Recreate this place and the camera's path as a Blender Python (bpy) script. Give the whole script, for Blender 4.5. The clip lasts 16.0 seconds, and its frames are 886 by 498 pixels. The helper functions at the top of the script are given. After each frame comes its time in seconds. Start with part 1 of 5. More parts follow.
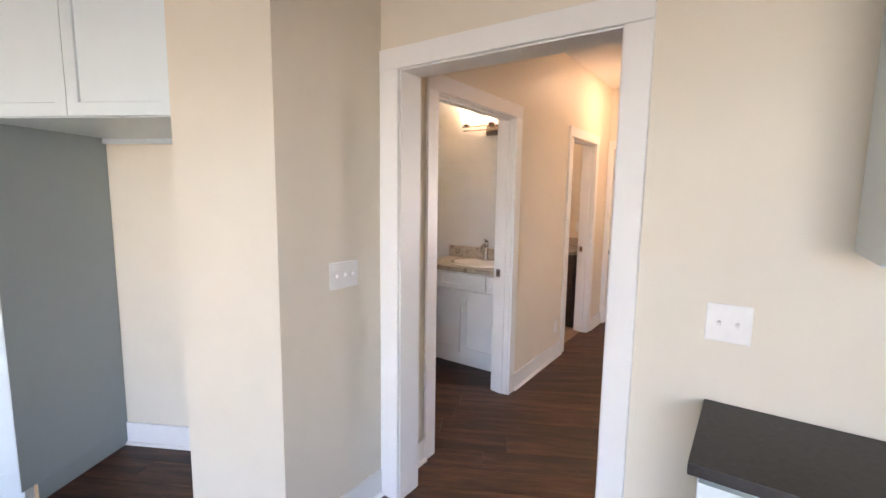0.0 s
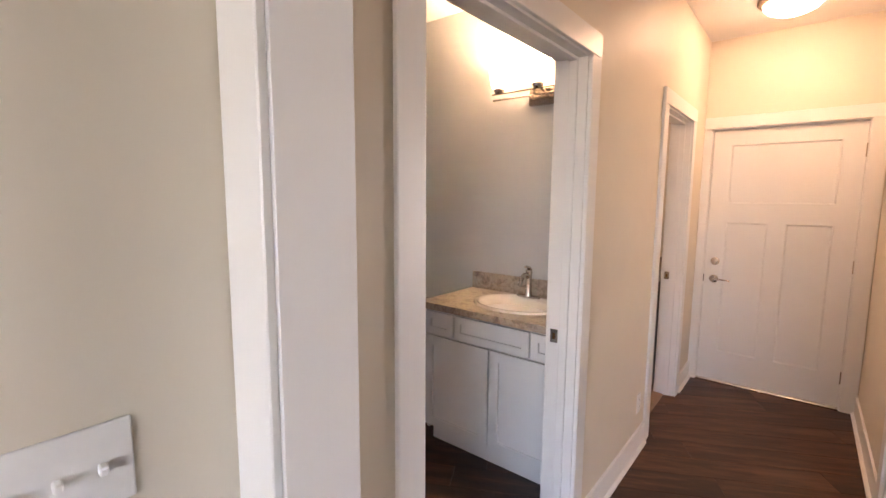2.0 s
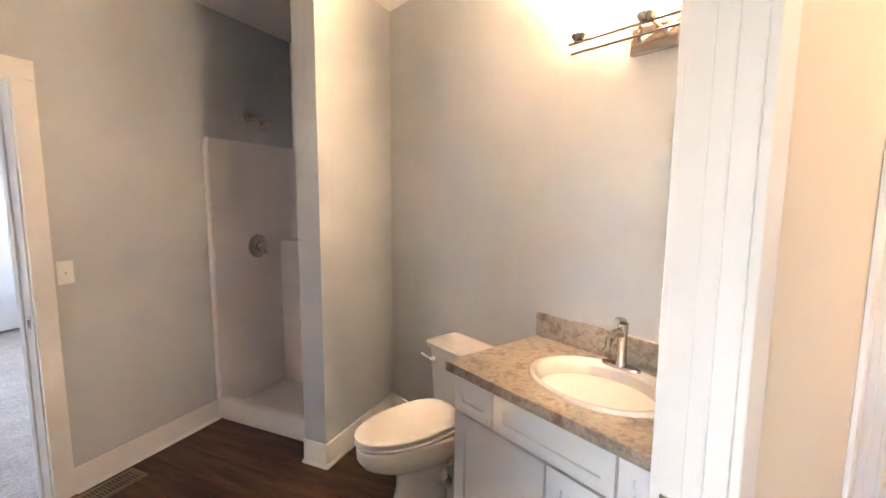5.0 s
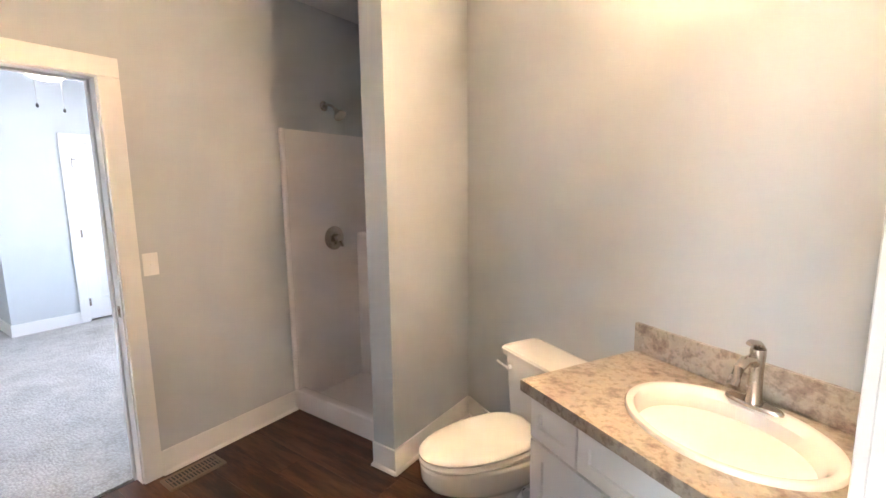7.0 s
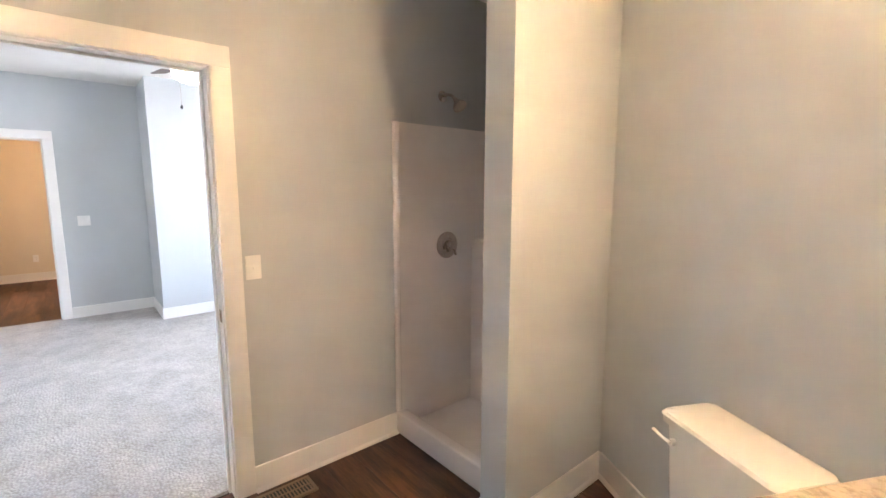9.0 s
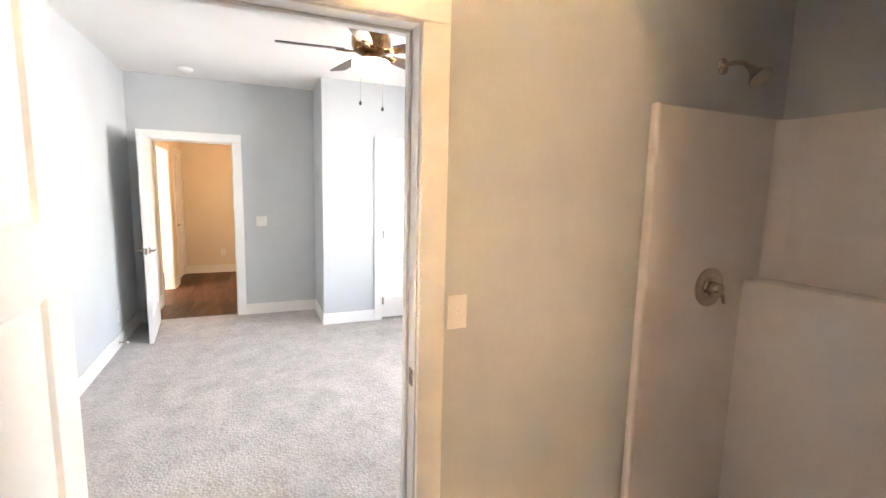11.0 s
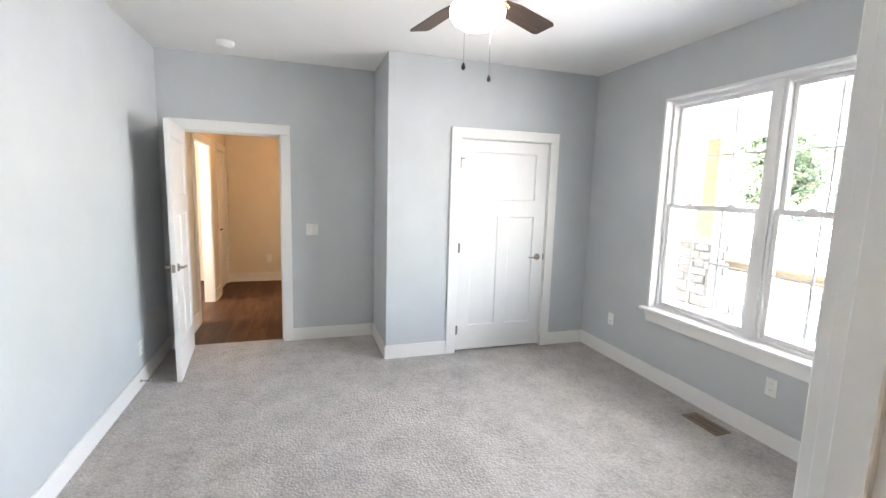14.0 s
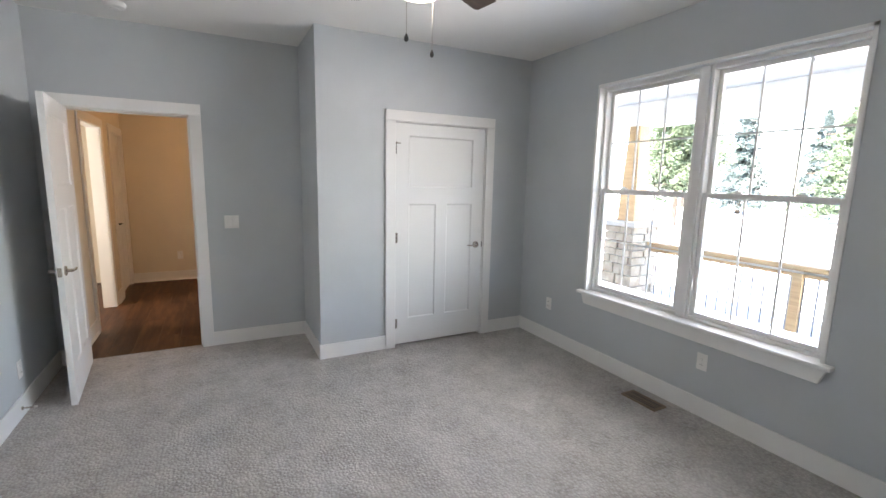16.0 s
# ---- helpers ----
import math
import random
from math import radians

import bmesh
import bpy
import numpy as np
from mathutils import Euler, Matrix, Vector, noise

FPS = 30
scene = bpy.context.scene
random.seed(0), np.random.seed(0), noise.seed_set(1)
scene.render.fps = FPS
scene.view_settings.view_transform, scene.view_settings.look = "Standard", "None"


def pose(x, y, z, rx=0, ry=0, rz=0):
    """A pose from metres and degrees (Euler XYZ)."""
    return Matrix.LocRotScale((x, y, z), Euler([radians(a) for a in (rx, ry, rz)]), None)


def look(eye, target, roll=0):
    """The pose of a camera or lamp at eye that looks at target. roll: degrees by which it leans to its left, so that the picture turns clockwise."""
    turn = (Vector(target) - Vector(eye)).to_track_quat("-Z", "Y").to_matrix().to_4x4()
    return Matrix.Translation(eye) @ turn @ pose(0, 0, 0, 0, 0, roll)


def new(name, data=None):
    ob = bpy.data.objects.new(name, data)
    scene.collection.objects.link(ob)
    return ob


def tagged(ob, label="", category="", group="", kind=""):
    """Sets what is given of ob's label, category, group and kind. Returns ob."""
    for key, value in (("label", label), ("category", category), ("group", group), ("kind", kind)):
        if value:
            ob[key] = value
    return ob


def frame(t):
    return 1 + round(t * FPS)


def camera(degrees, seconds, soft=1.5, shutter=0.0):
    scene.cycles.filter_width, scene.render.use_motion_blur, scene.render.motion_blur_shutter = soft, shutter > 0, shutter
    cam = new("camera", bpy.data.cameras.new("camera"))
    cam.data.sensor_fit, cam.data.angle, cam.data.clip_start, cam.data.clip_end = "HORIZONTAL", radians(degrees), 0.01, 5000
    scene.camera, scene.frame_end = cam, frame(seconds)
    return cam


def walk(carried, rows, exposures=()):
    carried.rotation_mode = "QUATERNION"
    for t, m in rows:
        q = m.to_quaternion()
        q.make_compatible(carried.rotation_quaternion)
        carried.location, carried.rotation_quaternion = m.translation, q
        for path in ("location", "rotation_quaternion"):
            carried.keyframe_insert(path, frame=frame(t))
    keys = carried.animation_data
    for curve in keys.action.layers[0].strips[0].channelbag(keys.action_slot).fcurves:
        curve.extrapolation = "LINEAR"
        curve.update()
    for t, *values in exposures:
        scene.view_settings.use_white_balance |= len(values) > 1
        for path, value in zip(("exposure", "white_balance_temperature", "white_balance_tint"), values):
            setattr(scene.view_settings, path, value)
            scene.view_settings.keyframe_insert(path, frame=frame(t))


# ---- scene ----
cam = camera(89.9, 16.0)
PATH = [
    (0, (0.226, -0.155, 1.506), (-0.015, 1.815, 1.261), 0.8),
    (0.5, (0.197, 0.262, 1.511), (-0.063, 2.228, 1.255), 0.8),
    (1, (0.187, 0.642, 1.511), (-0.111, 2.602, 1.248), 0.9),
    (1.5, (0.15, 0.976, 1.514), (-0.189, 2.931, 1.256), 0.9),
    (2, (0.136, 1.269, 1.508), (-0.254, 3.217, 1.272), 0.4),
    (2.5, (0.157, 1.519, 1.514), (-0.312, 3.45, 1.287), -0.0),
    (3, (0.151, 1.728, 1.514), (-0.367, 3.645, 1.277), 0.3),
    (3.5, (0.149, 1.89, 1.536), (-0.418, 3.793, 1.3), 0.5),
    (4, (0.165, 2.029, 1.549), (-0.481, 3.907, 1.317), 0.4),
    (4.2, (0.172, 2.078, 1.545), (-0.504, 3.946, 1.315), 0.4),
    (6.3, (0.118, 2.396, 1.539), (-0.9, 4.094, 1.256), -0.1),
    (6.5, (0.113, 2.422, 1.539), (-0.939, 4.099, 1.253), -0.2),
    (7, (0.091, 2.487, 1.536), (-1.048, 4.105, 1.247), -0.7),
    (7.5, (0.059, 2.583, 1.534), (-1.185, 4.123, 1.247), -1.0),
    (8, (0.008, 2.668, 1.532), (-1.338, 4.119, 1.248), -1.0),
    (8.2, (-0.029, 2.694, 1.531), (-1.408, 4.114, 1.247), -0.8),
    (10.3, (-0.732, 2.924, 1.527), (-2.472, 3.878, 1.274), 1.0),
    (10.5, (-0.821, 2.917, 1.524), (-2.59, 3.817, 1.273), 1.1),
    (11, (-1.113, 2.839, 1.549), (-2.936, 3.62, 1.29), 1.3),
    (11.5, (-1.397, 2.821, 1.526), (-3.278, 3.453, 1.276), 0.7),
    (12, (-1.656, 2.809, 1.528), (-3.57, 3.331, 1.278), 0.6),
    (12.5, (-1.857, 2.824, 1.563), (-3.785, 3.29, 1.306), 0.8),
    (13, (-2.032, 2.812, 1.561), (-3.96, 3.281, 1.31), 0.9),
    (13.5, (-2.146, 2.816, 1.57), (-4.061, 3.337, 1.316), 1.0),
    (14, (-2.259, 2.81, 1.574), (-4.145, 3.422, 1.307), 1.6),
    (14.5, (-2.346, 2.817, 1.578), (-4.194, 3.53, 1.296), 1.9),
    (15, (-2.411, 2.798, 1.579), (-4.215, 3.609, 1.281), 2.1),
    (15.5, (-2.445, 2.781, 1.576), (-4.22, 3.65, 1.27), 1.8),
    (16, (-2.459, 2.784, 1.559), (-4.212, 3.695, 1.248), 1.2),
]
# seconds, stops, kelvin, tint
EXPOSURES = [
    (0.0, 4.25, 6250, 23), (1.5, 4.15, 6250, 25), (2.5, 4.35, 6400, 26), (4.0, 4.85, 6200, 22), (7.0, 5.3, 5900, 15), (8.2, 5.35, 5950, 15),
    (10.3, 5.45, 6900, 16), (11.0, 5.4, 7000, 16), (12.5, 5.05, 6700, 13), (13.5, 4.95, 6650, 13), (14.5, 4.75, 6650, 13), (15.5, 4.33, 6650, 13), (16.0, 4.13, 6650, 14),
]
walk(cam, [(t, look(eye, target, roll)) for t, eye, target, roll in PATH], EXPOSURES)

# ---------------------------------------------------------------- world and light
world = bpy.data.worlds.new("world")
scene.world = world
world.use_nodes = True
wn = world.node_tree
sky = wn.nodes.new("ShaderNodeTexSky")
sky.sky_type = "NISHITA"
sky.sun_disc = False
sky.sun_elevation, sky.sun_rotation = radians(54), radians(160)
wn.links.new(sky.outputs[0], wn.nodes["Background"].inputs[0])
wn.nodes["Background"].inputs[1].default_value = 0.15

sun = new("sun", bpy.data.lights.new("sun", "SUN"))
sun.data.energy, sun.data.angle, sun.data.color = 5.0, radians(0.5), (1.0, 0.95, 0.88)
sun.matrix_world = look((0, 0, 20), (-0.2, 0.55, 19.19))
SKY_BLUE = (0.95, 0.985, 1.0)
WARM = (1.0, 0.74, 0.46)


def area_lamp(name, eye, target, sx, sy, watts, color):
    ob = new(name, bpy.data.lights.new(name, "AREA"))
    ob.data.shape, ob.data.size, ob.data.size_y, ob.data.energy, ob.data.color = "RECTANGLE", sx, sy, watts, color
    ob.matrix_world = look(eye, target)
    return ob


# area lamps standing in for daylight; only the bedroom window itself is seen
wl = area_lamp("window_daylight", (-4.383, 5.655, 1.485), (-4.383, 0, 0.9), 1.66, 1.62, 1.75, SKY_BLUE)
wl.data.spread = radians(125)
area_lamp("kitchen_daylight", (-0.8, -3.95, 1.5), (-0.1, 2, 1.3), 2.9, 1.65, 2.3, (0.90, 0.96, 1.0))
# stands free in the windowless side room, to brighten its doorway
area_lamp("outer_hall_daylight", (-8.0, 0.35, 1.3), (-8.0, 3, 1.1), 0.8, 1.6, 3.2, (1.0, 0.92, 0.80))

# added warm fill through the doorway, for the hall wall and bath
area_lamp("across_room_fill", (3.063, 4.195, 1.4), (-0.15, 2.15, 1.25), 0.95, 1.4, 2.3, (1.0, 0.82, 0.60))

# ---------------------------------------------------------------- materials


def nodes_of(name):
    m = bpy.data.materials.new(name)
    m.use_nodes = True
    nt = m.node_tree
    return m, nt, nt.nodes["Principled BSDF"], nt.nodes, nt.links


def coords(nt, scale=(1, 1, 1), rot=0.0):
    geo = nt.nodes.new("ShaderNodeNewGeometry")
    mp = nt.nodes.new("ShaderNodeMapping")
    mp.inputs["Scale"].default_value = scale
    mp.inputs["Rotation"].default_value = (0, 0, rot)
    nt.links.new(geo.outputs["Position"], mp.inputs["Vector"])
    return mp.outputs[0]


def noise_of(nt, vec, scale, detail=3.0, rough=0.55):
    n = nt.nodes.new("ShaderNodeTexNoise")
    n.inputs["Scale"].default_value, n.inputs["Detail"].default_value, n.inputs["Roughness"].default_value = scale, detail, rough
    nt.links.new(vec, n.inputs["Vector"])
    return n.outputs["Fac"]


def ramp_of(nt, fac, stops):
    r = nt.nodes.new("ShaderNodeValToRGB")
    el = r.color_ramp.elements
    while len(el) < len(stops):
        el.new(0.5)
    for e, (p, c) in zip(el, stops):
        e.position, e.color = p, (*c, 1)
    nt.links.new(fac, r.inputs[0])
    return r.outputs[0]


def bump_of(nt, bsdf, height, strength, distance):
    b = nt.nodes.new("ShaderNodeBump")
    b.inputs["Strength"].default_value, b.inputs["Distance"].default_value = strength, distance
    nt.links.new(height, b.inputs["Height"])
    nt.links.new(b.outputs[0], bsdf.inputs["Normal"])


def painted(name, color, rough=0.55, spread=0.04, grain=90.0, relief=0.12):
    m, nt, bs, nd, lk = nodes_of(name)
    vec = coords(nt)
    lo = tuple(c * (1 - spread) for c in color)
    hi = tuple(min(1, c * (1 + spread)) for c in color)
    lk.new(ramp_of(nt, noise_of(nt, vec, 1.7, 4), [(0.3, lo), (0.7, hi)]), bs.inputs["Base Color"])
    bs.inputs["Roughness"].default_value = rough
    bump_of(nt, bs, noise_of(nt, vec, grain, 3), relief, 0.002)
    return m


def plain(name, color, rough=0.4, metal=0.0, coat=0.0, vary=0.05):
    m, nt, bs, nd, lk = nodes_of(name)
    vec = coords(nt)
    lo, hi = tuple(c * (1 - vary) for c in color), tuple(min(1, c * (1 + vary)) for c in color)
    lk.new(ramp_of(nt, noise_of(nt, vec, 14, 4), [(0.3, lo), (0.7, hi)]), bs.inputs["Base Color"])
    mr = nd.new("ShaderNodeMapRange")
    mr.inputs["To Min"].default_value, mr.inputs["To Max"].default_value = rough * 0.85, rough * 1.15
    lk.new(noise_of(nt, vec, 40, 3), mr.inputs["Value"])
    lk.new(mr.outputs[0], bs.inputs["Roughness"])
    bs.inputs["Metallic"].default_value = metal
    bs.inputs["Coat Weight"].default_value = coat
    return m


def glowing(name, color, strength):
    m, nt, bs, nd, lk = nodes_of(name)
    bs.inputs["Base Color"].default_value = (0.9, 0.88, 0.84, 1)
    bs.inputs["Emission Color"].default_value = (*color, 1)
    bs.inputs["Emission Strength"].default_value = strength
    bs.inputs["Roughness"].default_value = 0.3
    return m


def plank_floor(name):
    m, nt, bs, nd, lk = nodes_of(name)
    info = nd.new("ShaderNodeObjectInfo")
    vec = coords(nt, (0.9, 6.5, 1.0))
    add = nd.new("ShaderNodeVectorMath")
    add.operation = "ADD"
    shift = nd.new("ShaderNodeCombineXYZ")
    mul = nd.new("ShaderNodeMath")
    mul.operation = "MULTIPLY"
    mul.inputs[1].default_value = 37.0
    lk.new(info.outputs["Random"], mul.inputs[0])
    lk.new(mul.outputs[0], shift.inputs[0])
    lk.new(mul.outputs[0], shift.inputs[2])
    lk.new(vec, add.inputs[0])
    lk.new(shift.outputs[0], add.inputs[1])
    grain = noise_of(nt, add.outputs[0], 2.2, 8, 0.62)
    fine = noise_of(nt, add.outputs[0], 16.0, 5, 0.6)
    mix = nd.new("ShaderNodeMath")
    mix.operation = "MULTIPLY_ADD"
    mix.inputs[1].default_value = 0.35
    lk.new(fine, mix.inputs[0])
    off = nd.new("ShaderNodeMath")
    off.operation = "MULTIPLY_ADD"
    off.inputs[1].default_value, off.inputs[2].default_value = 0.16, -0.25
    lk.new(info.outputs["Random"], off.inputs[0])
    sm = nd.new("ShaderNodeMath")
    lk.new(grain, sm.inputs[0])
    lk.new(off.outputs[0], sm.inputs[1])
    lk.new(sm.outputs[0], mix.inputs[2])
    lk.new(ramp_of(nt, mix.outputs[0], [(0.22, (0.012, 0.005, 0.003)), (0.45, (0.042, 0.017, 0.009)), (0.72, (0.135, 0.060, 0.031))]), bs.inputs["Base Color"])
    mr = nd.new("ShaderNodeMapRange")
    mr.inputs["To Min"].default_value, mr.inputs["To Max"].default_value = 0.36, 0.56
    bs.inputs["Specular IOR Level"].default_value = 0.35
    lk.new(fine, mr.inputs["Value"])
    lk.new(mr.outputs[0], bs.inputs["Roughness"])
    bump_of(nt, bs, fine, 0.18, 0.002)
    return m


def carpet_pile(name):
    m, nt, bs, nd, lk = nodes_of(name)
    vec = coords(nt)
    tuft = nd.new("ShaderNodeTexVoronoi")
    tuft.inputs["Scale"].default_value = 58.0
    tuft.inputs["Randomness"].default_value = 0.75
    warp = nd.new("ShaderNodeVectorMath")
    warp.operation = "ADD"
    wv = nd.new("ShaderNodeTexNoise")
    wv.inputs["Scale"].default_value = 30.0
    lk.new(vec, wv.inputs["Vector"])
    sc = nd.new("ShaderNodeVectorMath")
    sc.operation = "SCALE"
    sc.inputs["Scale"].default_value = 0.02
    lk.new(wv.outputs["Color"], sc.inputs[0])
    lk.new(vec, warp.inputs[0])
    lk.new(sc.outputs[0], warp.inputs[1])
    lk.new(warp.outputs[0], tuft.inputs["Vector"])
    big = noise_of(nt, vec, 4.5, 5, 0.62)
    mid = noise_of(nt, vec, 28.0, 4, 0.6)
    a = nd.new("ShaderNodeMath")
    a.operation = "MULTIPLY_ADD"
    a.inputs[1].default_value = 0.30
    lk.new(mid, a.inputs[0])
    bigs = nd.new("ShaderNodeMath")
    bigs.operation = "MULTIPLY_ADD"
    bigs.inputs[1].default_value, bigs.inputs[2].default_value = 0.66, 0.27
    lk.new(big, bigs.inputs[0])
    b = nd.new("ShaderNodeMath")
    b.operation = "MULTIPLY_ADD"
    b.inputs[1].default_value = -0.30
    lk.new(tuft.outputs["Distance"], b.inputs[0])
    lk.new(bigs.outputs[0], b.inputs[2])
    lk.new(b.outputs[0], a.inputs[2])
    lk.new(ramp_of(nt, a.outputs[0], [(0.22, (0.18, 0.166, 0.154)), (0.5, (0.345, 0.323, 0.303)), (0.8, (0.51, 0.485, 0.462))]), bs.inputs["Base Color"])
    bs.inputs["Roughness"].default_value = 1.0
    bs.inputs["Sheen Weight"].default_value = 0.25
    bs.inputs["Specular IOR Level"].default_value = 0.1
    inv = nd.new("ShaderNodeMath")
    inv.operation = "MULTIPLY_ADD"
    inv.inputs[1].default_value, inv.inputs[2].default_value = -1.0, 1.0
    lk.new(tuft.outputs["Distance"], inv.inputs[0])
    bump_of(nt, bs, inv.outputs[0], 0.9, 0.008)
    return m


def stone_laminate(name):
    m, nt, bs, nd, lk = nodes_of(name)
    vec = coords(nt)
    a = noise_of(nt, vec, 15.0, 9, 0.66)
    col = ramp_of(nt, a, [(0.30, (0.20, 0.155, 0.125)), (0.42, (0.31, 0.255, 0.205)), (0.50, (0.43, 0.37, 0.295)), (0.60, (0.36, 0.315, 0.27)), (0.75, (0.53, 0.48, 0.41))])
    spots = ramp_of(nt, noise_of(nt, vec, 48.0, 5, 0.62), [(0.36, (0.70, 0.66, 0.64)), (0.48, (1, 1, 1)), (1.0, (1, 1, 1))])
    mx = nd.new("ShaderNodeMix")
    mx.data_type, mx.blend_type = "RGBA", "MULTIPLY"
    mx.inputs["Factor"].default_value = 1.0
    lk.new(col, mx.inputs["A"])
    lk.new(spots, mx.inputs["B"])
    lk.new(mx.outputs["Result"], bs.inputs["Base Color"])
    bs.inputs["Roughness"].default_value = 0.32
    bump_of(nt, bs, noise_of(nt, vec, 120.0, 3), 0.05, 0.001)
    return m


def wood(name, dark, light, scale=(3, 40, 40), rough=0.4):
    m, nt, bs, nd, lk = nodes_of(name)
    tc = nd.new("ShaderNodeTexCoord")
    mp = nd.new("ShaderNodeMapping")
    mp.inputs["Scale"].default_value = scale
    lk.new(tc.outputs["Object"], mp.inputs["Vector"])
    f = noise_of(nt, mp.outputs[0], 1.0, 6, 0.6)
    lk.new(ramp_of(nt, f, [(0.3, dark), (0.7, light)]), bs.inputs["Base Color"])
    bs.inputs["Roughness"].default_value = rough
    return m


def speckled(name, lo, hi, scale, rough=0.9, relief=0.4):
    m, nt, bs, nd, lk = nodes_of(name)
    vec = coords(nt)
    f = noise_of(nt, vec, scale, 6, 0.65)
    lk.new(ramp_of(nt, f, [(0.3, lo), (0.7, hi)]), bs.inputs["Base Color"])
    bs.inputs["Roughness"].default_value = rough
    bump_of(nt, bs, f, relief, 0.01)
    return m


GREY = painted("grey_wall_paint", (0.515, 0.54, 0.555), 0.55)
CREAM = painted("cream_wall_paint", (0.72, 0.655, 0.545), 0.5)
CEIL = painted("ceiling_paint", (0.80, 0.79, 0.77), 0.8, 0.02, 140, 0.25)
TRIM = painted("white_trim_paint", (0.80, 0.79, 0.77), 0.32, 0.02, 60, 0.04)
DOORW = painted("white_door_paint", (0.78, 0.775, 0.76), 0.38, 0.02, 70, 0.05)
CABW = painted("white_cabinet_paint", (0.79, 0.79, 0.79), 0.3, 0.02, 60, 0.03)
# grey panel whose cool cast is blue daylight mixed into the colour
PANEL = painted("grey_panel_daylight_tint", (0.33, 0.385, 0.405), 0.45, 0.04, 60, 0.05)
# white cabinets, with the blue daylight on them tinted into the paint
KCAB = painted("white_paint_daylight_tint", (0.72, 0.79, 0.82), 0.3, 0.02, 60, 0.03)
ALU = plain("grey_baluster_metal", (0.30, 0.30, 0.31), 0.5, 0.6)
PLANK = plank_floor("dark_vinyl_plank")
UNDER = plain("dark_subfloor", (0.012, 0.008, 0.006), 0.8)
CARPET = carpet_pile("grey_carpet")
LAMINATE = stone_laminate("stone_look_laminate")
DARKTOP = speckled("dark_counter", (0.016, 0.013, 0.013), (0.036, 0.030, 0.029), 60, 0.5, 0.03)
DARKWOOD = wood("dark_cabinet_wood", (0.018, 0.010, 0.007), (0.05, 0.028, 0.018))
PORC = plain("white_porcelain", (0.82, 0.80, 0.76), 0.12, 0, 0.6, 0.012)
SEATW = plain("white_seat_plastic", (0.80, 0.78, 0.74), 0.22, 0, 0.2, 0.01)
ACRYL = plain("white_acrylic", (0.86, 0.82, 0.80), 0.22, 0, 0.25, 0.01)
NICKEL = plain("brushed_nickel", (0.56, 0.50, 0.44), 0.26, 1.0)
BRONZE = plain("aged_bronze", (0.20, 0.11, 0.05), 0.28, 1.0)
BLACK = plain("black_metal", (0.015, 0.014, 0.013), 0.5)
BLADE = wood("walnut_blade", (0.030, 0.017, 0.011), (0.075, 0.042, 0.028), (4, 50, 50), 0.45)
PLATE = plain("white_plastic", (0.82, 0.81, 0.79), 0.35)
REGBRN = plain("brown_register_metal", (0.21, 0.15, 0.105), 0.5, 0.3)
TILE = speckled("tan_floor_tile", (0.22, 0.14, 0.09), (0.33, 0.23, 0.15), 9, 0.5, 0.05)
BULB = glowing("lit_vanity_glass", (1.0, 0.63, 0.32), 0.75)
LAMP = glowing("lit_lamp_bulb", (1.0, 0.63, 0.32), 29.0)
DOME = glowing("lit_dome_glass", (1.0, 0.64, 0.36), 3.6)
# glow of the unseen lamp added in the outer hall
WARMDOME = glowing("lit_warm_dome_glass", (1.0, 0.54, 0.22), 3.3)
FANGL = glowing("lit_fan_glass", (1.0, 0.88, 0.72), 1.14)
GRASS = speckled("lawn", (0.10, 0.14, 0.05), (0.20, 0.24, 0.10), 3, 1.0)
CONC = speckled("pale_concrete", (0.42, 0.40, 0.37), (0.55, 0.53, 0.50), 6, 0.9, 0.1)
LUMBER = wood("treated_lumber", (0.38, 0.25, 0.13), (0.52, 0.36, 0.20), (3, 30, 30), 0.7)
STONE = speckled("ledge_stone", (0.26, 0.21, 0.16), (0.46, 0.40, 0.32), 9, 0.9)


def foliage(name, lo, hi):
    """Leaf surface that also lets light through."""
    m = speckled(name, lo, hi, 8, 0.7)
    nt = m.node_tree
    bs, out = nt.nodes["Principled BSDF"], nt.nodes["Material Output"]
    tr = nt.nodes.new("ShaderNodeBsdfTranslucent")
    mx = nt.nodes.new("ShaderNodeMixShader")
    mx.inputs[0].default_value = 0.45
    nt.links.new(bs.inputs["Base Color"].links[0].from_socket, tr.inputs["Color"])
    nt.links.new(bs.outputs[0], mx.inputs[1])
    nt.links.new(tr.outputs[0], mx.inputs[2])
    nt.links.new(mx.outputs[0], out.inputs["Surface"])
    return m


# leaf colours greyed and paled to paint in the bright haze outside
LEAFG = foliage("green_leaves_hazed", (0.095, 0.125, 0.075), (0.135, 0.175, 0.11))
LEAFB = foliage("blue_spruce_needles", (0.095, 0.125, 0.12), (0.13, 0.165, 0.16))
BARK = speckled("bark", (0.05, 0.035, 0.025), (0.12, 0.09, 0.065), 14, 0.95)
GLASS, gnt, gbs, gnd, glk = nodes_of("window_glass")
gbs.inputs["Base Color"].default_value = (1, 1, 1, 1)
gbs.inputs["Roughness"].default_value = 0.0
gbs.inputs["Transmission Weight"].default_value = 1.0
gbs.inputs["IOR"].default_value = 1.01

# ---------------------------------------------------------------- mesh helpers


def mesh_of(name, bm, mats, smooth=False):
    me = bpy.data.meshes.new(name)
    if smooth:
        for f in bm.faces:
            f.smooth = True
    bm.to_mesh(me)
    bm.free()
    for m in (mats if isinstance(mats, (list, tuple)) else [mats]):
        me.materials.append(m)
    if smooth:
        me.set_sharp_from_angle(angle=radians(40))
    return me


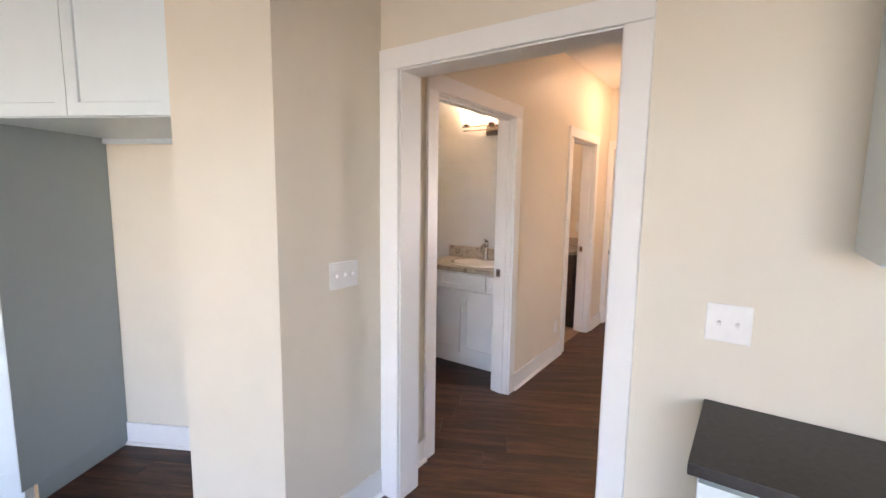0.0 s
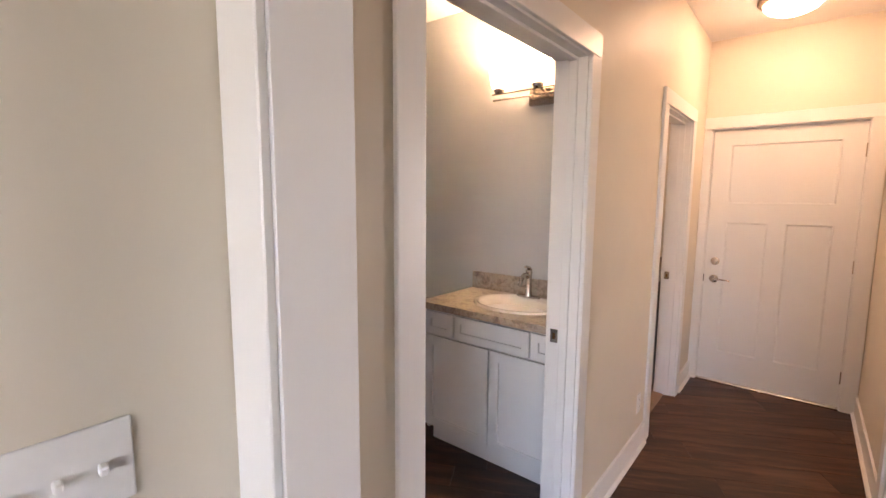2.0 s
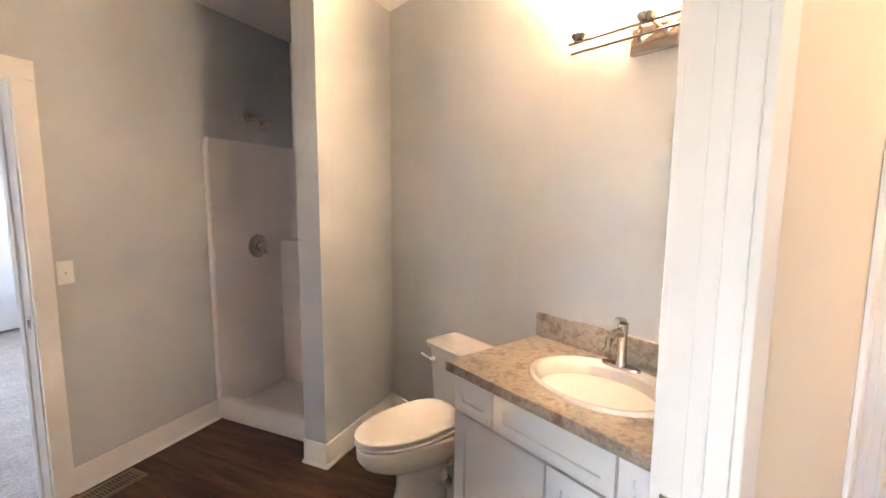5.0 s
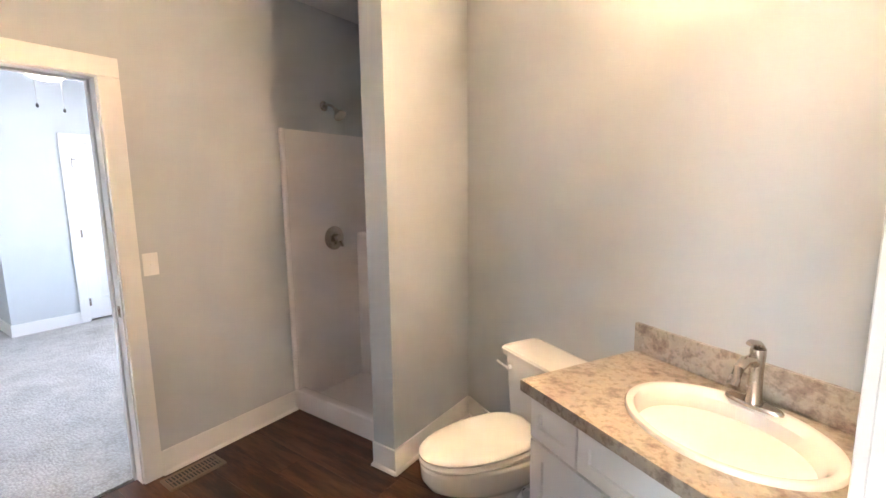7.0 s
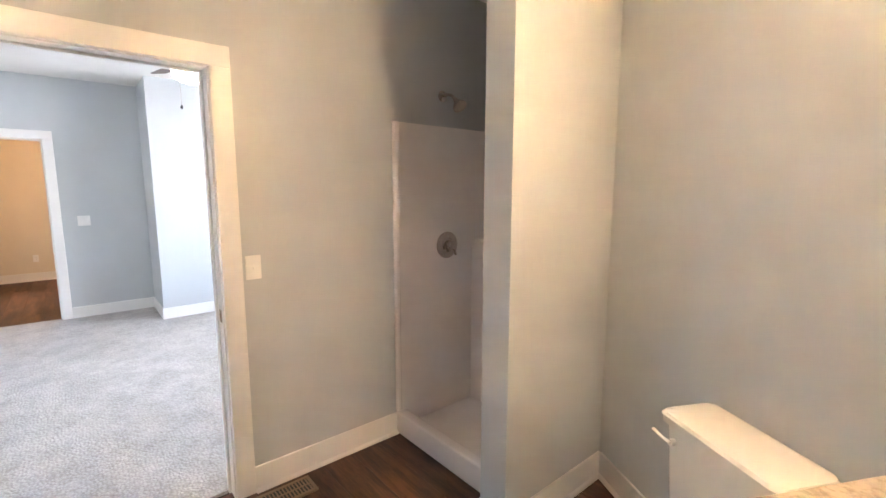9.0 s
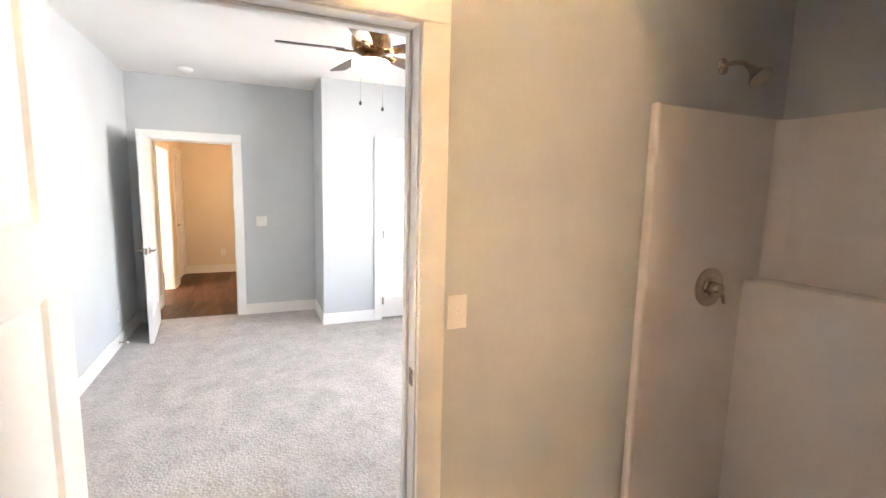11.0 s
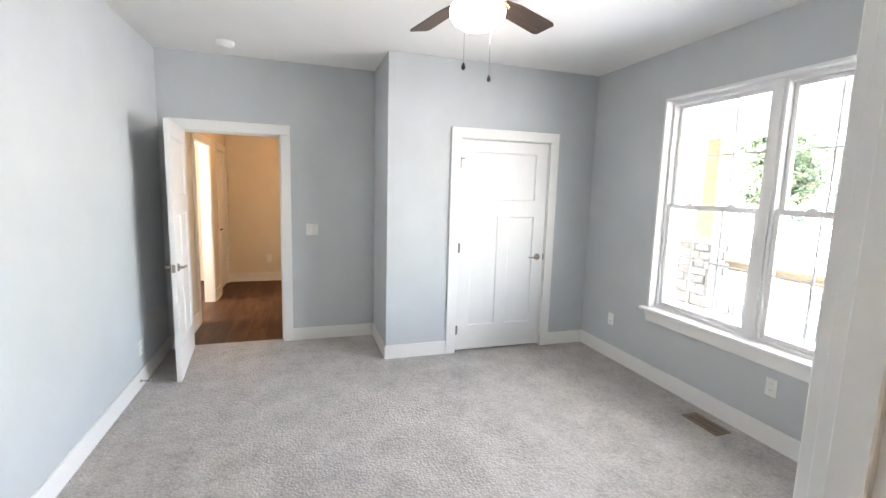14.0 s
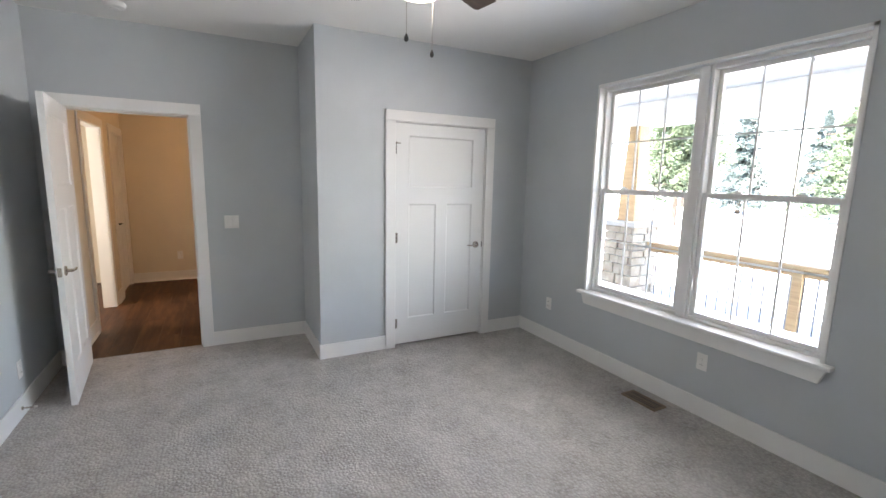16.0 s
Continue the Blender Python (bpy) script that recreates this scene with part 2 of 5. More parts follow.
def part(name, bm, mats, parent=None, label="", smooth=False, m=None):
    ob = new(name, mesh_of(name, bm, mats, smooth))
    if parent is not None:
        ob.parent = parent
    if m is not None:
        ob.matrix_local = m
    if label:
        ob["label"] = label
    return ob


def thing(name, m, label="", category="", group="", kind=""):
    ob = new(name)
    ob.empty_display_size = 0.05
    ob.matrix_world = m
    return tagged(ob, label, category, group, kind)


def box(bm, x0, x1, y0, y1, z0, z1, bev=0.0, m=None, seg=1, mat=0):
    t = bmesh.new()
    bmesh.ops.create_cube(t, size=1)
    for v in t.verts:
        v.co = Vector(((x0 + x1) / 2 + v.co.x * (x1 - x0), (y0 + y1) / 2 + v.co.y * (y1 - y0), (z0 + z1) / 2 + v.co.z * (z1 - z0)))
    if bev > 0:
        bmesh.ops.bevel(t, geom=t.edges[:], offset=bev, segments=seg, affect="EDGES", profile=0.5)
    for f in t.faces:
        f.material_index = mat
    merge(bm, t, m)
    return bm


def merge(bm, t, m=None):
    if m is not None:
        t.transform(m)
    me = bpy.data.meshes.new("tmp")
    t.to_mesh(me)
    t.free()
    bm.from_mesh(me)
    bpy.data.meshes.remove(me)


def boxm(*args, **kw):
    return box(bmesh.new(), *args, **kw)


def lathe(bm, prof, seg=32, m=None, sx=1.0, sy=1.0):
    t = bmesh.new()
    rings = []
    for r, z in prof:
        if r < 1e-5:
            rings.append([t.verts.new((0, 0, z))])
        else:
            rings.append([t.verts.new((sx * r * math.cos(2 * math.pi * k / seg), sy * r * math.sin(2 * math.pi * k / seg), z)) for k in range(seg)])
    for a, b in zip(rings, rings[1:]):
        for k in range(seg):
            q = (k + 1) % seg
            if len(a) == 1 and len(b) > 1:
                t.faces.new((a[0], b[k], b[q]))
            elif len(b) == 1 and len(a) > 1:
                t.faces.new((a[k], a[q], b[0]))
            elif len(a) > 1:
                t.faces.new((a[k], a[q], b[q], b[k]))
    bmesh.ops.recalc_face_normals(t, faces=t.faces[:])
    merge(bm, t, m)
    return bm


def tube(bm, pts, radii, seg=10, m=None, flat=1.0):
    t = bmesh.new()
    pts = [Vector(p) for p in pts]
    if not isinstance(radii, (list, tuple)):
        radii = [radii] * len(pts)
    rings = []
    up = Vector((0.123, 0.2, 1)).normalized()
    for k, p in enumerate(pts):
        d = (pts[min(k + 1, len(pts) - 1)] - pts[max(k - 1, 0)]).normalized()
        if abs(d.dot(up)) > 0.95:
            up = Vector((1, 0.1, 0)).normalized()
        a = d.cross(up).normalized()
        b = a.cross(d).normalized()
        rings.append([t.verts.new(p + radii[k] * (math.cos(2 * math.pi * j / seg) * a + flat * math.sin(2 * math.pi * j / seg) * b)) for j in range(seg)])
    for r0, r1 in zip(rings, rings[1:]):
        for j in range(seg):
            t.faces.new((r0[j], r0[(j + 1) % seg], r1[(j + 1) % seg], r1[j]))
    t.faces.new(rings[0][::-1])
    t.faces.new(rings[-1])
    bmesh.ops.recalc_face_normals(t, faces=t.faces[:])
    merge(bm, t, m)
    return bm


def loft(bm, rings, m=None, cap0=True, cap1=True):
    t = bmesh.new()
    rv = [[t.verts.new(p) for p in r] for r in rings]
    n = len(rv[0])
    for a, b in zip(rv, rv[1:]):
        for j in range(n):
            t.faces.new((a[j], a[(j + 1) % n], b[(j + 1) % n], b[j]))
    if cap0:
        t.faces.new(rv[0][::-1])
    if cap1:
        t.faces.new(rv[-1])
    bmesh.ops.recalc_face_normals(t, faces=t.faces[:])
    merge(bm, t, m)
    return bm


def prism(poly, z0, z1, mats=None):
    bm = bmesh.new()
    lo = [bm.verts.new((x, y, z0)) for x, y in poly]
    hi = [bm.verts.new((x, y, z1)) for x, y in poly]
    n = len(poly)
    for k in range(n):
        f = bm.faces.new((lo[k], lo[(k + 1) % n], hi[(k + 1) % n], hi[k]))
        f.material_index = mats[k] if mats else 0
    bm.faces.new(lo[::-1])
    bm.faces.new(hi)
    return bm


# ---------------------------------------------------------------- plan
HALL = 28.0                      # the hall wing is turned by this angle
CZ = 2.72                        # ceiling
CS, SN = math.cos(radians(HALL)), math.sin(radians(HALL))


def hp(u, v):
    return (CS * u + SN * v, -SN * u + CS * v)


def along(a, b, z=0.0):
    """Local x from a to b, local y to the left of it."""
    d = Vector((b[0] - a[0], b[1] - a[1]))
    return Matrix.Translation((a[0], a[1], z)) @ Matrix.Rotation(math.atan2(d.y, d.x), 4, "Z"), d.length


def wall(name, a, b, thick, mats, openings=(), z1=CZ, label=""):
    """A wall whose front is to the right of a-b; openings (s0, s1, z0, z1)."""
    m, n = along(a, b)
    xs = sorted({0.0, n, *[s for o in openings for s in o[:2]]})
    zs = sorted({0.0, z1, *[s for o in openings for s in o[2:]]})
    bm = bmesh.new()

    def solid(i, k):
        if i < 0 or k < 0 or i >= len(xs) - 1 or k >= len(zs) - 1:
            return False
        cx, cz = (xs[i] + xs[i + 1]) / 2, (zs[k] + zs[k + 1]) / 2
        return not any(o[0] < cx < o[1] and o[2] < cz < o[3] for o in openings)

    def quad(pts, mi):
        f = bm.faces.new([bm.verts.new(p) for p in pts])
        f.material_index = mi
    for i in range(len(xs) - 1):
        for k in range(len(zs) - 1):
            if not solid(i, k):
                continue
            p, q, r, s = xs[i], xs[i + 1], zs[k], zs[k + 1]
            quad([(p, 0, r), (q, 0, r), (q, 0, s), (p, 0, s)], 0)
            quad([(q, thick, r), (p, thick, r), (p, thick, s), (q, thick, s)], 1)
            if not solid(i - 1, k):
                quad([(p, thick, r), (p, 0, r), (p, 0, s), (p, thick, s)], 0)
            if not solid(i + 1, k):
                quad([(q, 0, r), (q, thick, r), (q, thick, s), (q, 0, s)], 0)
            if not solid(i, k - 1):
                quad([(p, thick, r), (q, thick, r), (q, 0, r), (p, 0, r)], 0)
            if not solid(i, k + 1):
                quad([(p, 0, s), (q, 0, s), (q, thick, s), (p, thick, s)], 0)
    bmesh.ops.remove_doubles(bm, verts=bm.verts[:], dist=1e-5)
    ob = part(name, bm, mats)
    ob.matrix_world = m
    return tagged(ob, label, "wall", kind="structure")


def baseboard(a, b, shoe=False, h=0.135, e0=0.0, e1=0.0):
    """A board in front of the wall a-b (front to the right), with an optional shoe moulding."""
    m, n = along(a, b)
    root = thing("baseboard", m, "white painted flat baseboard along the wall foot", "baseboard", kind="structure")
    part("board", boxm(-e0, n + e1, -0.014, -0.0005, 0.001, h, 0.002), TRIM, root)
    if shoe:
        bm = bmesh.new()
        r = 0.017
        prof = [(0, 0), *[(-r * math.cos(t), r * math.sin(t)) for t in (0, 0.4, 0.8, 1.2, 1.57)]]
        loft(bm, [[(x, -0.014 + py, 0.002 + pz) for py, pz in prof] for x in (-e0 - (0.01 if e0 else 0), n + e1 + (0.01 if e1 else 0))])
        part("shoe_moulding", bm, TRIM, root)
    return root


CASE = 0.09


def lever(parent, m, name="lever_handle", mat=None, length=0.115):
    """Rose and lever; local -y points out of the door, +x along the lever."""
    mat = mat or NICKEL
    bm = bmesh.new()
    rx = Matrix.Rotation(radians(90), 4, "X")
    lathe(bm, [(0, 0), (0.032, 0), (0.032, 0.006), (0.027, 0.011), (0.012, 0.013), (0.0105, 0.045), (0, 0.047)], 24, rx)
    tube(bm, [(0, -0.042, 0), (0.02, -0.047, 0), (0.06, -0.05, 0.003), (length, -0.046, -0.002)], [0.010, 0.010, 0.0085, 0.007], 10, None, 0.75)
    return part(name, bm, mat, parent, "brushed nickel lever handle", True, m)


def leaf_mesh(w, h, t, panels, sunk=0.009, slope=0.011):
    """A door leaf: x 0..w, y 0..t, z 0..h, with sunk panels on both faces."""
    bm = bmesh.new()
    xs = sorted({0, w, *[v for p in panels for v in p[:2]]})
    zs = sorted({0, h, *[v for p in panels for v in p[2:]]})
    for side in (0, 1):
        def P(x, d, z):
            return (x, d if side == 0 else t - d, z)

        def quad(pts):
            vs = [bm.verts.new(P(*p)) for p in pts]
            bm.faces.new(vs if side == 0 else vs[::-1])
        for i in range(len(xs) - 1):
            for k in range(len(zs) - 1):
                cx, cz = (xs[i] + xs[i + 1]) / 2, (zs[k] + zs[k + 1]) / 2
                if not any(p[0] < cx < p[1] and p[2] < cz < p[3] for p in panels):
                    quad([(xs[i], 0, zs[k]), (xs[i + 1], 0, zs[k]), (xs[i + 1], 0, zs[k + 1]), (xs[i], 0, zs[k + 1])])
        for x0, x1, z0, z1 in panels:
            o = [(x0, 0, z0), (x1, 0, z0), (x1, 0, z1), (x0, 0, z1)]
            g = [(x0 + slope, sunk, z0 + slope), (x1 - slope, sunk, z0 + slope), (x1 - slope, sunk, z1 - slope), (x0 + slope, sunk, z1 - slope)]
            for k in range(4):
                quad([o[k], o[(k + 1) % 4], g[(k + 1) % 4], g[k]])
            quad(g)
    for pts in ([(0, t, 0), (0, 0, 0), (0, 0, h), (0, t, h)], [(w, 0, 0), (w, t, 0), (w, t, h), (w, 0, h)], [(0, 0, h), (w, 0, h), (w, t, h), (0, t, h)], [(0, t, 0), (w, t, 0), (w, 0, 0), (0, 0, 0)]):
        bm.faces.new([bm.verts.new(p) for p in pts])
    bmesh.ops.remove_doubles(bm, verts=bm.verts[:], dist=1e-5)
    return bm


def craftsman(w):
    s, c = 0.125, 0.055
    return [(s, w - s, 1.45, 1.90), (s, w / 2 - c, 0.24, 1.30), (w / 2 + c, w - s, 0.24, 1.30)]


def hinge(parent, m):
    bm = bmesh.new()
    tube(bm, [(0, 0, -0.045), (0, 0, 0.045)], 0.006, 8)
    box(bm, -0.001, 0.02, 0.001, 0.004, -0.043, 0.043, 0.0005)
    part("hinge", bm, NICKEL, parent, "brushed nickel hinge", True, m)


def door_set(name, a, b, s0, s1, thick, label, sides=(1, 1), stop=0.5, zt=2.04, strike=None, trims=(1, 1), clip=(CASE, CASE)):
    """Jamb, stop and casings of an opening s0..s1 in the wall a-b; returns the root (local x along the wall, y through it)."""
    m, n = along(a, b)
    root = thing(name, m, label, "door", kind="structure")
    j = 0.018
    for x0, x1 in ((s0 - j, s0), (s1, s1 + j)):
        part("jamb", boxm(x0, x1, -0.001, thick + 0.001, 0.0, zt, 0.001), TRIM, root)
    part("head_jamb", boxm(s0 - j, s1 + j, -0.001, thick + 0.001, zt, zt + j, 0.001), TRIM, root)
    if stop is not None:
        y0 = thick * stop
        for x0, x1 in ((s0, s0 + 0.011), (s1 - 0.011, s1)):
            part("door_stop", boxm(x0, x1, y0, y0 + 0.034, 0.0, zt, 0.002), TRIM, root)
        part("door_stop", boxm(s0 + 0.011, s1 - 0.011, y0, y0 + 0.034, zt - 0.011, zt, 0.002), TRIM, root)
    r = 0.006
    for side, (y0, y1) in enumerate(((-0.018, -0.0012), (thick + 0.0012, thick + 0.018))):
        if not sides[side]:
            continue
        if trims[0]:
            part("casing", boxm(s0 - r - clip[0], s0 - r, y0, y1, 0.0, zt + r, 0.0025), TRIM, root)
        if trims[1]:
            part("casing", boxm(s1 + r, s1 + r + clip[1], y0, y1, 0.0, zt + r, 0.0025), TRIM, root)
        part("head_casing", boxm(s0 - r - clip[0], s1 + r + clip[1], y0 - 0.001, y1, zt + r + 0.0006, zt + r + CASE, 0.0025), TRIM, root)
    if strike:
        x, y = strike
        sg = 1 if abs(x - s0) < 0.05 else -1
        bm = boxm(x, x + sg * 0.003 if sg > 0 else x, y - 0.016, y + 0.016, 0.90, 0.957, 0) if sg > 0 else boxm(x - 0.003, x, y - 0.016, y + 0.016, 0.90, 0.957, 0)
        box(bm, min(x, x + sg * 0.004), max(x, x + sg * 0.004), y - 0.006, y + 0.006, 0.915, 0.942, 0, None, 1, 1)
        part("strike_plate", bm, [NICKEL, BRONZE], root, "nickel strike plate")
    return root

# ---------------------------------------------------------------- walls
UL, UB = -1.165, -1.285          # hall wall: hall face and bath face
VK0, VK1 = 1.515, 1.655           # wall between kitchen and hall
VE = 5.33                        # end wall of the hall
UR = -0.10                       # other hall wall
VV = 3.65                        # vanity wall
XB0, XB1 = -2.545, -2.43         # wall between bedroom and bath
YS0, YS1 = 2.10, 2.215           # wall between fridge nook and bath
YW = 5.645                       # window wall
XF = -6.87                       # far wall of the bedroom
XC = -6.15                       # closet front
YL = 1.625                       # long wall of the bedroom
YC = 3.545                       # closet side

E1 = (hp(UB, 0)[0] + (YS1 - hp(UB, 0)[1]) * SN / CS, YS1)
poly = [(-0.58, 1.39), hp(UL, 1.90), hp(UB, 1.90), E1, (-0.98, YS1), (-0.98, 1.39)]
c = part("wall_corner", prism(poly, 0, CZ, [0, 0, 1, 1, 0, 0]), [CREAM, GREY])
tagged(c, "cream painted wall corner beside the fridge nook", "wall", kind="structure")
BD = (1.950, 2.885)              # bath door, along the hall
DK = (4.085, 4.805)              # second door in the same wall
# front (right of a-b) must be the hall side, so it runs back towards the kitchen
HA, HB = hp(UL, VE + 0.12), hp(UL, 1.90)


wall("wall_hall", HB, HA, 0.12, [CREAM, GREY], [(BD[0] - 1.918, BD[1] - 1.882, 0, 2.058), (DK[0] - 1.918, DK[1] - 1.882, 0, 2.058)], CZ, "cream hall wall with two doorways")
KO = (-1.045, -0.120)              # cased opening from the kitchen
wall("wall_kitchen", hp(UL, VK0), hp(3.85, VK0), VK1 - VK0, [CREAM, CREAM], [(KO[0] - 0.018 - UL, KO[1] + 0.018 - UL, 0, 2.058)], CZ, "cream kitchen wall with a cased opening")
RD = (3.06, 3.95)
wall("wall_hall_right", hp(UR, VE), hp(UR, VK1), 0.115, [CREAM, CREAM], [(VE - RD[1] - 0.018, VE - RD[0] + 0.018, 0, 2.058)], CZ, "cream hall wall with a doorway")
ED = (-1.10, -0.20)
wall("wall_hall_end", hp(UL, VE), hp(0.015, VE), 0.12, [CREAM, CREAM], [(ED[0] - 0.02 - UL, ED[1] + 0.02 - UL, 0, 2.065)], CZ, "cream end wall round the exterior door")
wall("wall_vanity", hp(-3.62, VV), hp(UB + 0.002, VV), 0.115, [GREY, CREAM], (), CZ, "grey painted wall behind vanity and toilet")
c = part("wall_partition", prism([(-1.545, 4.125), (-1.395, 4.125), (-1.395, 4.98), (-1.545, 5.08)], 0, CZ), GREY)
tagged(c, "grey painted partition between toilet and shower", "wall", kind="structure")
wall("wall_shower_back", (XB1, 5.08), (-1.395, 5.08), 0.1, [GREY, GREY], (), CZ, "grey painted wall above the shower")
wall("wall_nook", (XB1, YS0), (-0.98, YS0), YS1 - YS0, [CREAM, GREY], (), CZ, "cream wall at the back of the fridge nook")
MB = (2.335, 3.31)                # bedroom door, along y
wall("wall_bed_bath", (XB1, 1.4), (XB1, 5.8), XB1 - XB0, [GREY, GREY], [(MB[0] - 0.018 - 1.4, MB[1] + 0.018 - 1.4, 0, 2.058)], CZ, "grey wall between bedroom and bath")
WN = (-5.254, -3.512, 0.625, 2.345)
wall("wall_window", (XF - 0.12, YW), (XB0, YW), 0.155, [GREY, GREY], [(WN[0] - XF + 0.12, WN[1] - XF + 0.12, WN[2], WN[3])], CZ, "grey bedroom wall with a double window")
wall("wall_bed_long", (XB0, YL), (XF - 0.115, YL), 0.115, [GREY, CREAM], (), CZ, "grey painted long bedroom wall")
FD = (1.80, 2.635)
wall("wall_bed_far", (XF, YL), (XF, YC + 0.02), 0.115, [GREY, CREAM], [(FD[0] - 0.018 - YL, FD[1] + 0.018 - YL, 0, 2.058)], CZ, "grey bedroom wall with an open doorway")
wall("wall_closet_side", (XF - 0.115, YC), (XC, YC), 0.1, [GREY, GREY], (), CZ, "grey side of the closet")
CL = (4.22, 5.135)
wall("wall_closet_front", (XC, YC + 0.1), (XC, YW), 0.115, [GREY, GREY], [(CL[0] - 0.018 - YC - 0.1, CL[1] + 0.018 - YC - 0.1, 0, 2.058)], CZ, "grey closet front wall")
wall("wall_closet_back", (XF - 0.02, YC + 0.1), (XF - 0.02, YW), 0.1, [GREY, GREY], (), CZ, "grey closet back wall")
# outer hall past the bedroom
OX = -10.0
OL = (-8.68, -7.80)
YO = 1.71
wall("wall_outer_left", (XF - 0.115, YO), (OX, YO), 0.115, [CREAM, CREAM], [(XF - 0.115 - OL[1] - 0.018, XF - 0.115 - OL[0] + 0.018, 0, 2.058), (2.215, 2.93, 0, 2.058)], CZ, "cream outer hall wall with two doorways")
wall("wall_outer_end", (OX, 1.45), (OX, 4.1), 0.1, [CREAM, CREAM], (), CZ, "cream end wall of the outer hall")
wall("wall_outer_right", (OX, 3.9), (XF - 0.115, 3.9), 0.1, [CREAM, CREAM], (), CZ, "cream outer hall wall")
wall("wall_side_room", (-10.2, 0.2), (-6.9, 0.2), 0.1, [CREAM, CREAM], (), CZ, "cream wall of the side room")
wall("wall_side_room_west", (-10.15, 0.2), (-10.15, 1.60), 0.1, [CREAM, CREAM], (), CZ, "cream wall of the side room")
wall("wall_side_room_east", (-6.95, 1.60), (-6.95, 0.2), 0.1, [CREAM, CREAM], (), CZ, "cream wall of the side room")
# second bath off the hall and the room across
wall("wall_second_bath", hp(-2.75, VV + 0.115), hp(-2.75, VE + 0.12), 0.1, [CREAM, CREAM], (), CZ, "cream wall of the second bath")
wall("wall_second_bath_end", hp(-2.75, VE), hp(UL - 0.12, VE), 0.12, [CREAM, CREAM], (), CZ, "cream end wall of the second bath")
wall("wall_across", hp(1.5, 5.4), hp(1.5, 1.6), 0.1, [CREAM, CREAM], (), CZ, "cream wall of the room across the hall")
# the opening in this end wall is invented to hold the fill lamp
wall("wall_across_end", hp(0.0, 5.2), hp(1.6, 5.2), 0.1, [CREAM, CREAM], [(0.3, 1.3, 0.65, 2.1)], CZ, "cream wall of the room across the hall")
# unseen kitchen shell behind the camera; its wide window is invented
wall("wall_kitchen_back", (4.2, -4.0), (-3.2, -4.0), 0.12, [CREAM, CREAM], [(3.5, 6.5, 0.6, 2.35)], CZ, "unseen cream kitchen wall with an added wide window opening")
# added slab, out of view, that stops direct sun entering the kitchen opening
tagged(part("sun_blocker_back", boxm(-3.4, 4.4, -6.1, -4.13, 2.6, 2.72), CEIL), "unseen white slab added to keep sun off the kitchen opening", "eave", kind="structure")
wall("wall_kitchen_right", (4.1, 1.2), (4.1, -4.1), 0.12, [CREAM, CREAM], (), CZ, "cream kitchen wall")
wall("wall_kitchen_left", (XB1, -4.1), (XB1, 1.4), 0.115, [CREAM, CREAM], (), CZ, "cream kitchen wall")

# ceilings and floors
for nm, x0, x1, y0, y1 in (("ceiling_bedroom", -10.3, XB0 + 0.05, 0.1, 5.85), ("ceiling_house", XB0 + 0.05, 5.2, -4.2, 6.6)):
    tagged(part(nm, boxm(x0, x1, y0, y1, CZ, CZ + 0.15), CEIL), "flat white painted ceiling", "ceiling", kind="structure")
tagged(part("floor_base", boxm(XB0 + 0.03, 5.2, -4.2, 6.6, -0.15, -0.008), UNDER), "dark subfloor under the planks", "floor", kind="structure")
tagged(part("floor_base_outer", boxm(-10.3, XF - 0.06, 0.1, 4.2, -0.15, -0.008), UNDER), "dark subfloor under the planks", "floor", kind="structure")
bm = boxm(XF - 0.06, XB0 + 0.03, YL - 0.1, YW + 0.1, -0.15, 0.008)
tagged(part("carpet", bm, CARPET), "grey textured wall-to-wall bedroom carpet", "carpet", kind="structure")
c = part("floor_tile", prism([hp(-2.75, VV + 0.05), hp(UL - 0.06, VV + 0.05), hp(UL - 0.06, VE), hp(-2.75, VE)], -0.004, 0.003), TILE)
tagged(c, "tan tile floor of the second bath", "floor", kind="structure")

# ---------------------------------------------------------------- doorways, leaves and baseboards
def hs1(v):
    return v - 1.90


# cased opening from the kitchen
door_set("door_1", hp(UL, VK0), hp(3.85, VK0), KO[0] - UL, KO[1] - UL, VK1 - VK0, "white cased opening from kitchen to hall", (1, 0), None, clip=(0.108, CASE))
# bath doorway, its leaf slid out of sight
door_set("door_2", HB, HA, hs1(BD[0]), hs1(BD[1]), 0.12, "white trimmed bath doorway, open", (1, 1), 0.3, strike=(hs1(BD[1]), 0.096))
door_set("door_3", HB, HA, hs1(DK[0]), hs1(DK[1]), 0.12, "white trimmed doorway to the second bath, open", (1, 1), 0.3, strike=(hs1(DK[1]), 0.096))
# door across the hall, leaf swung into the room
d = door_set("door_4", hp(UR, VE), hp(UR, VK1), VE - RD[1], VE - RD[0], 0.115, "white trimmed doorway with the door swung open", (1, 0), None)
w = 0.86
lf = part("door_leaf", leaf_mesh(w, 2.02, 0.035, craftsman(w)), DOORW, d, "white three-panel door leaf standing open", False, pose(VE - RD[0] - 0.006, 0.14, 0.012, 0, 0, 86))
lever(lf, pose(w - 0.065, 0.0, 0.915, 0, 0, 180))
# exterior door at the hall's end
d = door_set("door_5", hp(UL, VE), hp(0.015, VE), ED[0] - UL, ED[1] - UL, 0.12, "closed white exterior door with nickel lever and deadbolt", (1, 0), 0.5, clip=(0.058, CASE))
w = ED[1] - ED[0] - 0.006
lf = part("door_leaf", leaf_mesh(w, 2.015, 0.044, craftsman(w)), DOORW, d, "white three-panel steel door leaf", False, pose(ED[0] - UL + 0.003, 0.012, 0.018))
lever(lf, pose(0.07, 0, 0.84))
bm = bmesh.new()
